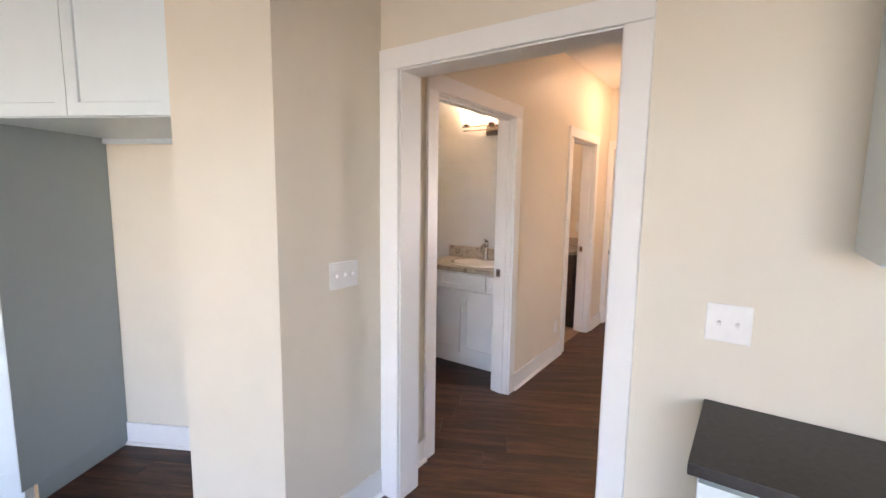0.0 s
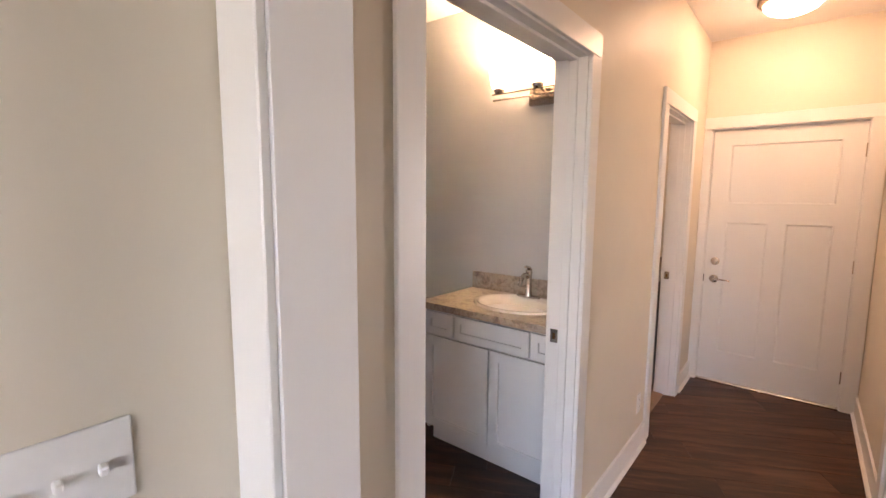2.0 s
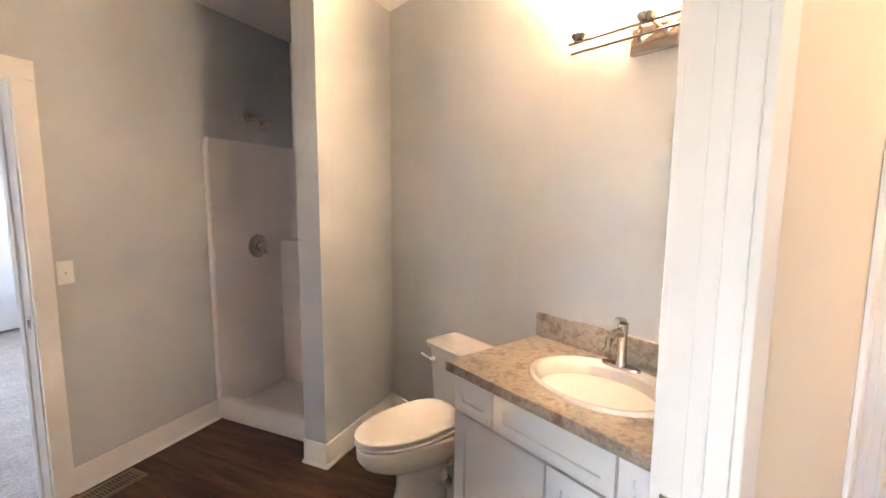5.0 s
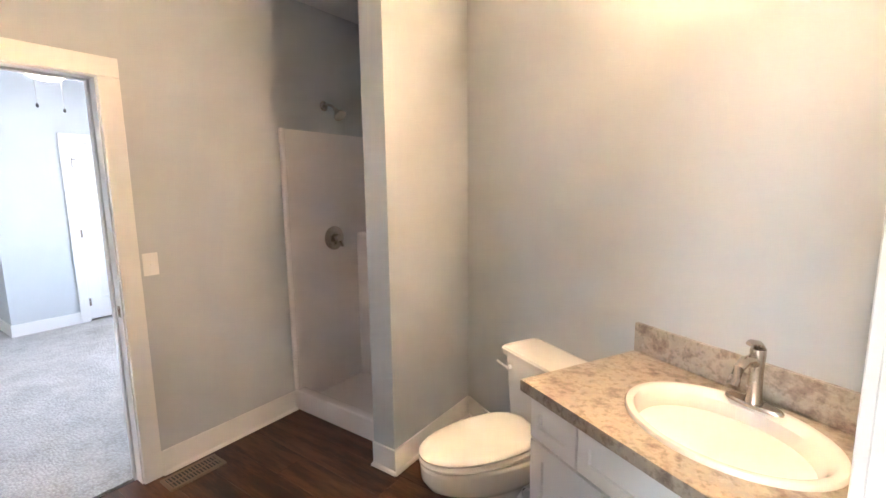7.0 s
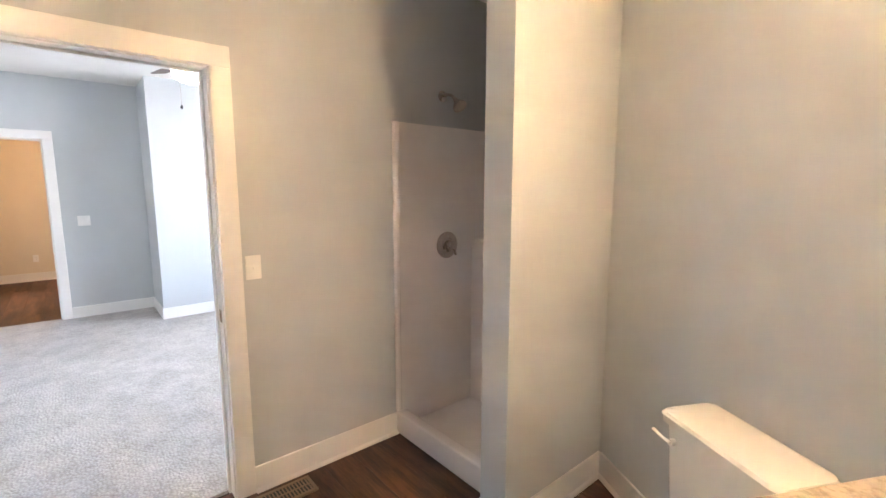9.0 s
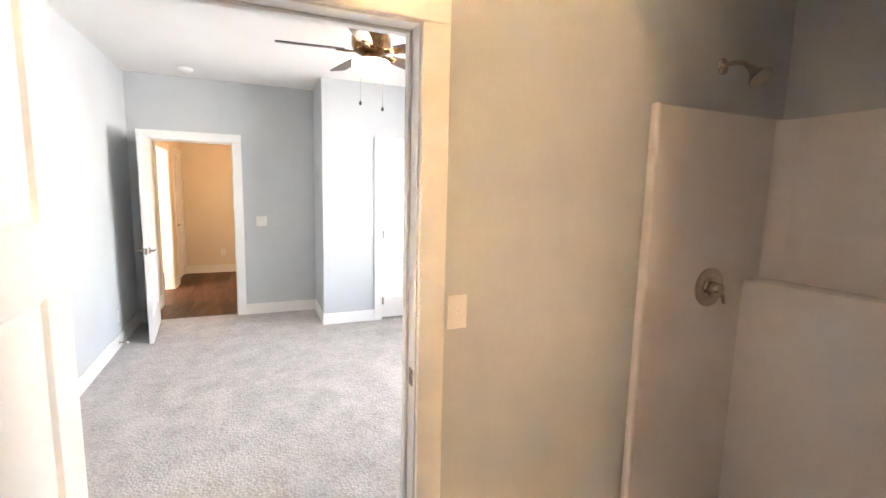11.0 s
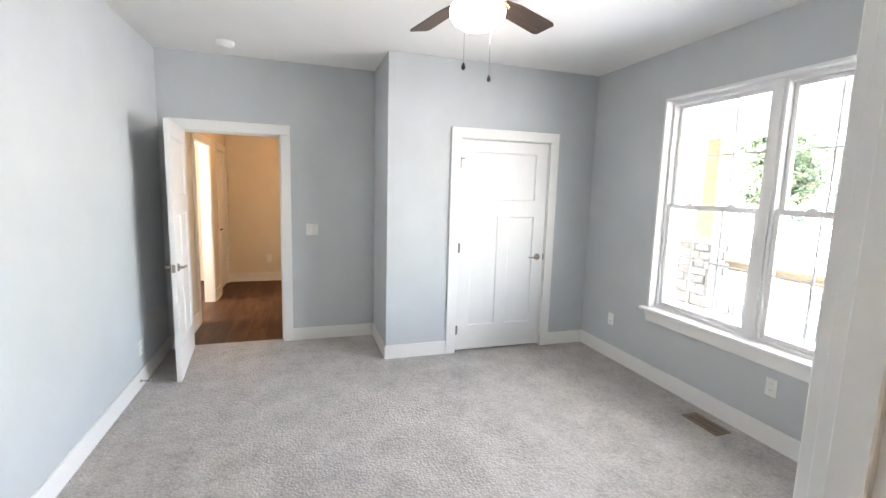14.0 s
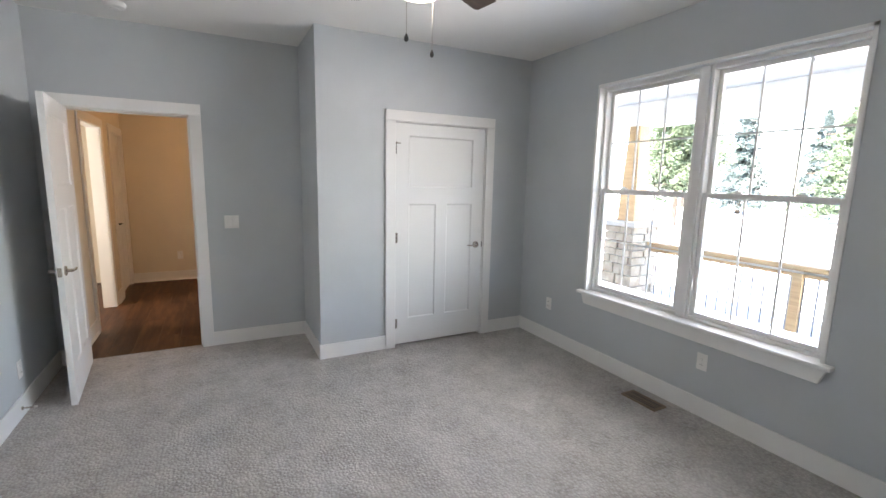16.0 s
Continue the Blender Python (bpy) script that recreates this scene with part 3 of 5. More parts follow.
lathe(bm, [(0, 0), (0.031, 0), (0.031, 0.012), (0.026, 0.017), (0.013, 0.018), (0.012, 0.022), (0, 0.022)], 24, Matrix.Rotation(radians(90), 4, "X"))
box(bm, -0.004, 0.004, -0.032, -0.018, -0.014, 0.014, 0.002)
part("deadbolt", bm, NICKEL, lf, "brushed nickel deadbolt", True, pose(0.07, 0, 0.985))
for z in (0.22, 1.02, 1.82):
    hinge(lf, pose(w + 0.002, -0.004, z))
part("threshold", boxm(ED[0] - UL, ED[1] - UL, -0.02, 0.13, 0.0, 0.016, 0.003), NICKEL, d, "metal threshold")
part("latch", boxm(ED[0] - UL - 0.001, ED[0] - UL + 0.004, -0.004, 0.004, 0.83, 0.89, 0.0005), BLACK, d)
# bedroom door, leaf folded into the bath
d = door_set("door_6", (XB1, 1.4), (XB1, 5.8), MB[0] - 1.4, MB[1] - 1.4, XB1 - XB0, "white trimmed doorway between bath and bedroom, open", (1, 1), 0.55, strike=(MB[1] - 1.4, 0.03))
w = 0.905
lf = part("door_leaf", leaf_mesh(w, 2.02, 0.035, craftsman(w)), DOORW, d, "white three-panel door leaf standing open", False, pose(2.405 - 1.4, -0.045, 0.012, 0, 0, -90))
# far bedroom door
d = door_set("door_7", (XF, YL), (XF, YC + 0.02), FD[0] - YL, FD[1] - YL, 0.115, "white trimmed bedroom doorway with its door wide open", (1, 1), 0.5)
w = 0.82
lf = part("door_leaf", leaf_mesh(w, 2.02, 0.035, craftsman(w)), DOORW, d, "white three-panel door leaf standing open", False, pose(FD[0] - YL + 0.002, -0.012, 0.012, 0, 0, -90 + 5.0))
lever(lf, pose(w - 0.065, 0.0, 0.905, 0, 0, 0) @ Matrix.Rotation(math.pi, 4, "Y"))
lever(lf, pose(w - 0.065, 0.035, 0.905, 0, 0, 180))
part("latch_plate", boxm(w - 0.0005, w + 0.002, 0.006, 0.029, 0.875, 0.935), NICKEL, lf)
ds = thing("door_stop", pose(-6.0, YL + 0.0145, 0.068), "small spring door stop on the white baseboard", "door stop")
bm = bmesh.new()
tube(bm, [(0, 0, 0), (0, 0.006, 0)], 0.012, 14)
tube(bm, [(0, 0.005, 0), (0, 0.06, -0.002)], 0.005, 10)
part("spring", bm, NICKEL, ds, "", True)
bm = bmesh.new()
tube(bm, [(0, 0.06, -0.002), (0, 0.074, -0.002)], [0.008, 0.007], 12)
part("tip", bm, PLATE, ds, "white rubber tip", True)
# closet door, closed
d = door_set("door_8", (XC, YC + 0.1), (XC, YW), CL[0] - YC - 0.1, CL[1] - YC - 0.1, 0.115, "closed white three-panel closet door", (1, 0), 0.45)
w = CL[1] - CL[0] - 0.006
lf = part("door_leaf", leaf_mesh(w, 2.005, 0.035, craftsman(w)), DOORW, d, "white three-panel door leaf", False, pose(CL[0] - YC - 0.1 + 0.003, 0.006, 0.03))
lever(lf, pose(w - 0.07, 0, 0.90) @ Matrix.Rotation(math.pi, 4, "Y"))
part("latch_plate", boxm(w - 0.004, w + 0.004, -0.003, 0.002, 0.87, 0.93), BLACK, lf)
for z in (0.20, 1.0):
    hinge(lf, pose(-0.002, -0.005, z))
bm = bmesh.new()
tube(bm, [(0, 0, -0.06), (0, 0, 0.045)], 0.006, 8)
tube(bm, [(-0.035, -0.004, 0.03), (0.04, -0.006, 0.03)], 0.005, 8)
part("hinge_stop", bm, NICKEL, lf, "nickel hinge-pin stop", True, pose(-0.002, -0.007, 1.80))
# outer hall doorways
door_set("door_9", (XF - 0.115, YO), (OX, YO), XF - 0.115 - OL[1], XF - 0.115 - OL[0], 0.115, "white trimmed outer hall doorway", (1, 0), None)
d = door_set("door_10", (XF - 0.115, YO), (OX, YO), 2.233, 2.912, 0.115, "white trimmed doorway with a closed cream door", (1, 0), 0.5)
w = 0.673
lf = part("door_leaf", leaf_mesh(w, 2.02, 0.035, craftsman(w)), DOORW, d, "", False, pose(2.236, 0.02, 0.012))
lever(lf, pose(0.07, 0, 0.9), mat=BLACK)

CO = CASE + 0.006
baseboard((-0.58, 1.39), hp(UL, VK0), True, e0=0.014)
baseboard((-0.98, 1.39), (-0.58, 1.39), True, e1=0.014)
baseboard(hp(UL, VK1), hp(UL, BD[0] - CO), True)
baseboard(hp(UL, BD[1] + CO), hp(UL, DK[0] - CO), True)
baseboard(hp(UL, DK[1] + CO), hp(UL, VE), True)
baseboard(hp(ED[1] + CO, VE), hp(UR, VE), True)
baseboard(hp(UR, VE), hp(UR, RD[1] + CO), True)
baseboard(hp(UR, RD[0] - CO), hp(UR, VK1), True)
baseboard(hp(KO[1] + CO, VK0), hp(0.20, VK0), True)
baseboard((-1.93, YS0), (-0.98, YS0), True)
# bath
baseboard((XB1, MB[1] + CO), (XB1, 4.262), True)
baseboard((XB1, 1.9 + 0.32), (XB1, MB[0] - CO), True)
baseboard((-1.395, 4.125), (-1.395, 4.862), True, e0=0.014)
baseboard((-1.545, 4.125), (-1.395, 4.125), True, e0=0.0, e1=0.014)
baseboard(hp(-3.50, VV), hp(-2.20, VV), True)
baseboard((E1[0], YS1), (XB1, YS1), True)
# bedroom
baseboard((XF, YL), (XF, FD[0] - CO))
baseboard((XF, FD[1] + CO), (XF, YC))
baseboard((XF, YC), (XC, YC), e1=0.014)
baseboard((XC, YC), (XC, CL[0] - CO), e0=0.014)
baseboard((XC, CL[1] + CO), (XC, YW))
baseboard((XC, YW), (XB0, YW))
baseboard((XB0, YL), (XF, YL))
baseboard((XB0, YW), (XB0, MB[1] + CO))
baseboard((XB0, MB[0] - CO), (XB0, YL))
# outer hall
baseboard((XF - 0.115, YO), (OL[1] + CO, YO), True)
baseboard((OL[0] - CO, YO), (-9.12, YO), True)
baseboard((OX, YO), (OX, 3.9), True)

# ---------------------------------------------------------------- double window
W0, W1, WZ0, WZ1 = WN
win = thing("window_1", pose(0, YW, 0), "white double-hung twin window with grilles, stool and apron", "window", kind="structure")
for x0, x1 in ((W0 + 0.0005, W0 + 0.02), (W1 - 0.02, W1 - 0.0005)):
    part("jamb_extension", boxm(x0, x1, -0.006, 0.15, WZ0, WZ1, 0.001), TRIM, win)
part("head_extension", boxm(W0, W1, -0.006, 0.15, WZ1 - 0.02, WZ1 - 0.0005, 0.001), TRIM, win)
part("window_sill", boxm(W0 - 0.045, W1 + 0.045, -0.055, 0.15, WZ0 - 0.024, WZ0 + 0.001, 0.006, None, 2), TRIM, win)
bm = boxm(W0 - 0.02, W1 + 0.02, -0.02, -0.001, WZ0 - 0.115, WZ0 - 0.024, 0.003)
for v in bm.verts:
    if v.co.z < WZ0 - 0.1:
        v.co.x += 0.03 if v.co.x < (W0 + W1) / 2 else -0.03
part("apron", bm, TRIM, win)
MC = (W0 + W1) / 2
part("mullion", boxm(MC - 0.03, MC + 0.03, 0.05, 0.15, WZ0, WZ1 - 0.02, 0.004), TRIM, win)
ZM = 1.485
for x0, x1 in ((W0 + 0.02, MC - 0.03), (MC + 0.03, W1 - 0.02)):
    fr = bmesh.new()
    for b in ((x0, x0 + 0.022, WZ0, WZ1 - 0.02), (x1 - 0.022, x1, WZ0, WZ1 - 0.02)):
        box(fr, b[0], b[1], 0.06, 0.15, b[2], b[3], 0.003)
    box(fr, x0 + 0.022, x1 - 0.022, 0.06, 0.15, WZ1 - 0.05, WZ1 - 0.02, 0.003)
    box(fr, x0 + 0.022, x1 - 0.022, 0.06, 0.15, WZ0, WZ0 + 0.025, 0.003)
    frame_ob = part("window_frame", fr, TRIM, win)
    for (z0, z1, y0) in ((WZ0 + 0.025, ZM + 0.02, 0.075), (ZM - 0.02, WZ1 - 0.05, 0.112)):
        a, b = x0 + 0.023, x1 - 0.023
        sb = bmesh.new()
        s = 0.03
        box(sb, a, a + s, y0, y0 + 0.034, z0, z1, 0.003)
        box(sb, b - s, b, y0, y0 + 0.034, z0, z1, 0.003)
        box(sb, a + s, b - s, y0, y0 + 0.034, z0, z0 + s, 0.003)
        box(sb, a + s, b - s, y0, y0 + 0.034, z1 - s, z1, 0.003)
        sash = part("sash", sb, TRIM, win)
        gp = part("pane", boxm(a + s - 0.004, b - s + 0.004, y0 + 0.014, y0 + 0.018, z0 + s - 0.004, z1 - s + 0.004), GLASS, sash)
        gp.visible_shadow = False
        for k in (1, 2):
            xk = a + s + (b - a - 2 * s) * k / 3
            part("muntin", boxm(xk - 0.006, xk + 0.006, y0 + 0.005, y0 + 0.013, z0 + s, z1 - s), TRIM, sash)
        zk = (z0 + z1) / 2
        part("muntin", boxm(a + s, b - s, y0 + 0.0055, y0 + 0.0125, zk - 0.006, zk + 0.006), TRIM, sash)
        if y0 < 0.1:
            for k in (0.27, 0.73):
                lb = boxm(-0.03, 0.03, 0, 0.025, 0, 0.012, 0.003)
                lathe(lb, [(0, 0.01), (0.013, 0.01), (0.013, 0.02), (0, 0.022)], 12, Matrix.Translation((0, 0.012, 0)))
                part("sash_lock", lb, TRIM, sash, "white sash lock", True, pose(a + (b - a) * k, y0 + 0.004, z1))

# ---------------------------------------------------------------- plates, outlets and registers


def wall_plate(a, b, s, z, gangs, label, category, kind="toggle"):
    """A plate on the wall a-b (front to the right), s metres along it."""
    m, _ = along(a, b)
    w = 0.072 + 0.046 * (gangs - 1)
    root = thing("light_switch" if kind != "outlet" else "wall_outlet", m @ pose(s, 0, z), label, category, "light switches" if kind != "outlet" else "wall outlets")
    part("plate", boxm(-w / 2, w / 2, -0.006, -0.0005, -0.058, 0.058, 0.003, None, 2), PLATE, root)
    for g in range(gangs):
        x = -0.023 * (gangs - 1) + 0.046 * g
        if kind == "outlet":
            for dz in (-0.02, 0.02):
                bm = boxm(x - 0.017, x + 0.017, -0.009, -0.006, dz - 0.014, dz + 0.014, 0.002)
                for dx in (-0.006, 0.006):
                    box(bm, x + dx - 0.001, x + dx + 0.001, -0.0095, -0.008, dz - 0.003, dz + 0.006, 0, None, 1, 1)
                part("socket", bm, [PLATE, BLACK], root)
        elif kind == "rocker":
            part("rocker", boxm(x - 0.016, x + 0.016, -0.0095, -0.006, -0.033, 0.033, 0.002), PLATE, root)
        else:
            part("toggle", boxm(x - 0.005, x + 0.005, -0.018, -0.005, -0.004, 0.010, 0.002, pose(0, 0, 0, 18)), PLATE, root)
    return root


wall_plate(hp(UL, 0.957), hp(UL, VK0), 1.276 - 0.957, 1.155, 3, "white three-gang toggle switch on the cream wall", "light switch")
wall_plate(hp(UL, VK0), hp(2.6, VK0), 0.234 - UL, 1.135, 2, "white two-gang toggle switch beside the cased opening", "light switch")
wall_plate((XB1, 1.4), (XB1, 5.8), 3.458 - 1.4, 1.148, 1, "white toggle switch on the grey bath wall", "light switch")
wall_plate((XF, YL), (XF, YC), 2.926 - YL, 1.14, 2, "white two-gang rocker switch beside the open doorway", "light switch", "rocker")
wall_plate((XF, YW), (XB0, YW), -5.70 - XF, 0.385, 1, "white outlet low on the grey window wall", "outlet", "outlet")
wall_plate((XF, YW), (XB0, YW), -4.16 - XF, 0.385, 1, "white outlet under the window", "outlet", "outlet")
wall_plate((OX, 1.45), (OX, 4.1), 2.316 - 1.45, 0.37, 1, "white outlet low on the cream outer hall wall", "outlet", "outlet")
wall_plate(HB, HA, hs1(3.86), 0.30, 1, "white outlet low on the cream hall wall", "outlet", "outlet")
wall_plate((XB0, YL), (XF, YL), XB0 + 6.08, 0.30, 1, "white outlet low on the long grey wall", "outlet", "outlet")


def floor_register(x, y, rot, w, d, label):
    root = thing("floor_register", pose(x, y, 0, 0, 0, rot), label, "floor register", "floor registers")
    bm = bmesh.new()
    for b in ((-w / 2, w / 2, -d / 2, -d / 2 + 0.018), (-w / 2, w / 2, d / 2 - 0.018, d / 2), (-w / 2, -w / 2 + 0.018, -d / 2 + 0.018, d / 2 - 0.018), (w / 2 - 0.018, w / 2, -d / 2 + 0.018, d / 2 - 0.018)):
        box(bm, *b, 0.001, 0.013, 0.002)
    part("frame", bm, REGBRN, root)
    # flat black slab under the slats, painted shade for the duct's inside
    part("duct_shade", boxm(-w / 2 + 0.018, w / 2 - 0.018, -d / 2 + 0.018, d / 2 - 0.018, 0.001, 0.0095), BLACK, root)
    n = 15
    for k in range(n):
        xk = -w / 2 + 0.018 + (w - 0.036) * (k + 0.5) / n
        part("slat", boxm(xk - 0.0032, xk + 0.0032, -d / 2 + 0.018, d / 2 - 0.018, 0.0096, 0.0115), REGBRN, root)
    part("slat", boxm(-w / 2 + 0.018, w / 2 - 0.018, -0.004, 0.004, 0.0097, 0.012), REGBRN, root)


floor_register(-2.30, 3.51, 90, 0.29, 0.135, "brown metal floor register in the dark plank floor")
floor_register(-4.44, 5.465, 0, 0.28, 0.13, "brown metal floor register in the grey carpet")
for o in bpy.data.objects:
    if o.name.startswith("floor_register") and o.parent is None and o.location.x < -4:
        o.location.z = 0.008

root = thing("wall_register", pose(-3.86, YL, 2.40), "white louvred air return high on the grey wall", "air vent")
root.matrix_world = pose(-3.86, YL, 2.40, 0, 0, 180)
w, h = 0.42, 0.30
bm = bmesh.new()
for b in ((-w / 2, w / 2, -h / 2, -h / 2 + 0.025), (-w / 2, w / 2, h / 2 - 0.025, h / 2), (-w / 2, -w / 2 + 0.025, -h / 2 + 0.025, h / 2 - 0.025), (w / 2 - 0.025, w / 2, -h / 2 + 0.025, h / 2 - 0.025)):
    box(bm, b[0], b[1], -0.012, -0.0005, b[2], b[3], 0.002)
part("frame", bm, PLATE, root)
# black sheet painting the shade behind the louvres
part("backing", boxm(-w / 2 + 0.025, w / 2 - 0.025, -0.002, -0.0008, -h / 2 + 0.025, h / 2 - 0.025), BLACK, root)
for k in range(12):
    z = -h / 2 + 0.035 + k * 0.0205
    part("slat", boxm(-w / 2 + 0.025, w / 2 - 0.025, -0.007, 0.004, -0.0008, 0.0008, 0, pose(0, -0.004, z, 35)), PLATE, root)

# ---------------------------------------------------------------- vanity
VM, _ = along(hp(-2.206, VV), hp(UB, VV))
VWID = 2.206 + UB


def shaker(w, h, rail=0.055, t=0.019, sunk=0.009):
    bm = leaf_mesh(w, h, t, [(rail, w - rail, rail, h - rail)], 0.008, 0.003)
    bmesh.ops.translate(bm, verts=bm.verts[:], vec=(0, -t, 0))
    return bm


van = thing("vanity_cabinet", VM, "white shaker vanity cabinet against the grey wall", "cabinet")
part("body", boxm(0.012, VWID - 0.002, -0.475, -0.001, 0.10, 0.852, 0.001), CABW, van)
for xs in ((0.012, 0.03), (VWID - 0.02, VWID - 0.002)):
    part("stile", boxm(*xs, -0.51, -0.4755, 0.10, 0.852), CABW, van)
part("toe_kick", boxm(0.012, VWID - 0.002, -0.45, -0.02, 0.001, 0.0995), CABW, van)
x0, x1 = 0.014, VWID - 0.004
ws = [0.205, 0, 0.205]
ws[1] = x1 - x0 - 0.41 - 0.02
x = x0
for w in ws:
    part("drawer_front", shaker(w, 0.135, 0.042), CABW, van, "", False, pose(x, -0.511, 0.70))
    x += w + 0.010
hw = (x1 - x0 - 0.010) / 2
for k in range(2):
    part("cabinet_door", shaker(hw, 0.561), CABW, van, "", False, pose(x0 + k * (hw + 0.010), -0.511, 0.128))

# worktop with an oval cut-out
SX, SY, SA, SB = 0.476, -0.265, 0.262, 0.205
top = thing("vanity_countertop", VM, "brown and tan stone-look laminate vanity countertop", "countertop")
bm = bmesh.new()
RX0, RX1, RY0, RY1 = -0.012, VWID - 0.001, -0.557, -0.001
angs = sorted({2 * math.pi * k / 64 for k in range(64)} | {math.atan2(y - SY, x - SX) % (2 * math.pi) for x in (RX0, RX1) for y in (RY0, RY1)})


def rim(t):
    c, s = math.cos(t), math.sin(t)
    k = min([v for v in (((RX1 if c > 0 else RX0) - SX) / c if abs(c) > 1e-9 else 9, ((RY1 if s > 0 else RY0) - SY) / s if abs(s) > 1e-9 else 9)])
    return SX + c * k, SY + s * k


inn = [(SX + (SA - 0.02) * math.cos(t), SY + (SB - 0.02) * math.sin(t)) for t in angs]
out = [rim(t) for t in angs]
loft(bm, [[(*p, 0.892) for p in inn], [(*p, 0.892) for p in out], [(*p, 0.854) for p in out], [(*p, 0.854) for p in inn]], None, False, False)
part("slab", bm, LAMINATE, top)
part("backsplash", boxm(RX0, RX1, -0.02, -0.001, 0.8925, 1.004, 0.002), LAMINATE, top)

snk = thing("bathroom_sink", VM @ pose(SX, SY, 0.892), "white oval porcelain drop-in sink in the laminate countertop", "sink")
prof = [(1.0, 0.0), (1.0, 0.008), (0.985, 0.013), (0.94, 0.014), (0.90, 0.010), (0.865, -0.004), (0.80, -0.045), (0.68, -0.095), (0.5, -0.13), (0.25, -0.143), (0.10, -0.146)]
bm = bmesh.new()
rings = []
for r, z in prof:
    sh = 0.0 if r > 0.9 else (0.9 - r) * 0.02
    rings.append([(SA * r * math.cos(2 * math.pi * k / 72), SB * r * math.sin(2 * math.pi * k / 72) - (0.018 if r < 0.9 else 0), z) for k in range(72)])
loft(bm, rings, None, False, True)
part("basin", bm, PORC, snk, "", True)
bm = bmesh.new()
lathe(bm, [(0, 0.004), (0.012, 0.004), (0.02, 0.0035), (0.024, 0.0)], 24)
part("drain", bm, NICKEL, snk, "chrome drain", True, pose(0, -0.018, -0.1455))
bm = bmesh.new()
lathe(bm, [(0, 0.001), (0.010, 0.001), (0.013, 0)], 16, None, 1.6, 0.6)
part("overflow", bm, BLACK, snk, "", True, pose(0.0, -0.155, -0.052, 62))

fau = thing("faucet", VM @ pose(SX - 0.018, SY + 0.172, 0.903), "brushed nickel single-handle faucet on the sink rim", "faucet")
bm = bmesh.new()
lathe(bm, [(0, 0), (1.0, 0), (1.0, 0.006), (0.93, 0.011), (0, 0.012)], 40, None, 0.078, 0.026)
part("base_plate", bm, NICKEL, fau, "", True)
bm = bmesh.new()
tube(bm, [(0, 0, 0.010), (0, 0, 0.03), (0, 0, 0.10), (0, 0.001, 0.155), (0, 0.001, 0.168)], [0.024, 0.0195, 0.0175, 0.020, 0.019], 20)
part("body", bm, NICKEL, fau, "", True)
bm = bmesh.new()
tube(bm, [(0, -0.006, 0.125), (0, -0.03, 0.142), (0, -0.058, 0.143), (0, -0.085, 0.128), (0, -0.102, 0.10), (0, -0.108, 0.085)], [0.014, 0.0145, 0.0140, 0.0135, 0.0145, 0.016], 16)
part("spout", bm, NICKEL, fau, "", True)
bm = bmesh.new()
tube(bm, [(0, 0.012, 0.166), (0, -0.005, 0.183), (0, -0.03, 0.191), (0, -0.048, 0.190)], [0.017, 0.016, 0.013, 0.009], 14, None, 0.6)
part("handle", bm, NICKEL, fau, "", True)

# ---------------------------------------------------------------- vanity light
vl = thing("vanity_light", VM @ pose(0.474, 0, 2.085), "brushed nickel three-shade vanity light, lit", "wall lamp")
bm = boxm(-0.085, 0.085, -0.028, -0.001, -0.04, 0.055, 0.004, None, 2)
part("backplate", bm, NICKEL, vl)
for dz, dy in ((0.045, -0.085), (0.012, -0.07)):
    bm = bmesh.new()
    tube(bm, [(-0.31, dy, dz), (0.31, dy, dz)], 0.0065, 10)
    part("bar", bm, NICKEL, vl, "", True)
for sx in (-0.05, 0.05):
    bm = bmesh.new()
    tube(bm, [(sx, -0.02, 0.0), (sx * 0.8, -0.05, 0.02), (sx * 0.4, -0.085, 0.045)], 0.007, 8)
    part("arm", bm, NICKEL, vl, "", True)
for sx in (-0.26, 0.0, 0.26):
    bm = bmesh.new()
    lathe(bm, [(0, -0.012), (0.02, -0.012), (0.032, 0.004), (0.034, 0.016), (0, 0.016)], 20)
    part("socket", bm, NICKEL, vl, "", True, pose(sx, -0.085, 0.055))
    bm = bmesh.new()
    lathe(bm, [(0, 0), (0.036, 0.002), (0.048, 0.02), (0.056, 0.06), (0.060, 0.10), (0.066, 0.125), (0.060, 0.125), (0.055, 0.10)], 28)
    sh = part("shade", bm, BULB, vl, "glowing white glass shade", True, pose(sx, -0.085, 0.072))
    bm = bmesh.new()
    lathe(bm, [(0.054, 0.098), (0.050, 0.108), (0.036, 0.117), (0.018, 0.121), (0, 0.122)], 20)
    part("light_bulb", bm, LAMP, sh, "lit frosted bulb", True)

# ---------------------------------------------------------------- toilet
TM = Matrix.Translation((*hp(-2.59, VV), 0)) @ Matrix.Rotation(radians(-HALL), 4, "Z")
toi = thing("toilet", TM, "white porcelain toilet with a closed lid, by the grey partition", "toilet")


q = 0.72


def egg(w, front, back, z, n=48, tip=0.42, square=0.9):
    """An egg-shaped outline: half width w, from y=-front to y=-back; a low square makes the back blunter."""
    cy = -(front * tip + back * (1 - tip))
    pts = []
    for k in range(n):
        t = 2 * math.pi * k / n
        s, c = math.sin(t), math.cos(t)
        e = square if s > 0 else 0.95
        ly = (front + cy) if s < 0 else (-back - cy)
        pts.append((w * math.copysign(abs(c) ** e, c), cy + ly * math.copysign(abs(s) ** (e if s > 0 else 1.0), s), z))
    return pts


bm = bmesh.new()
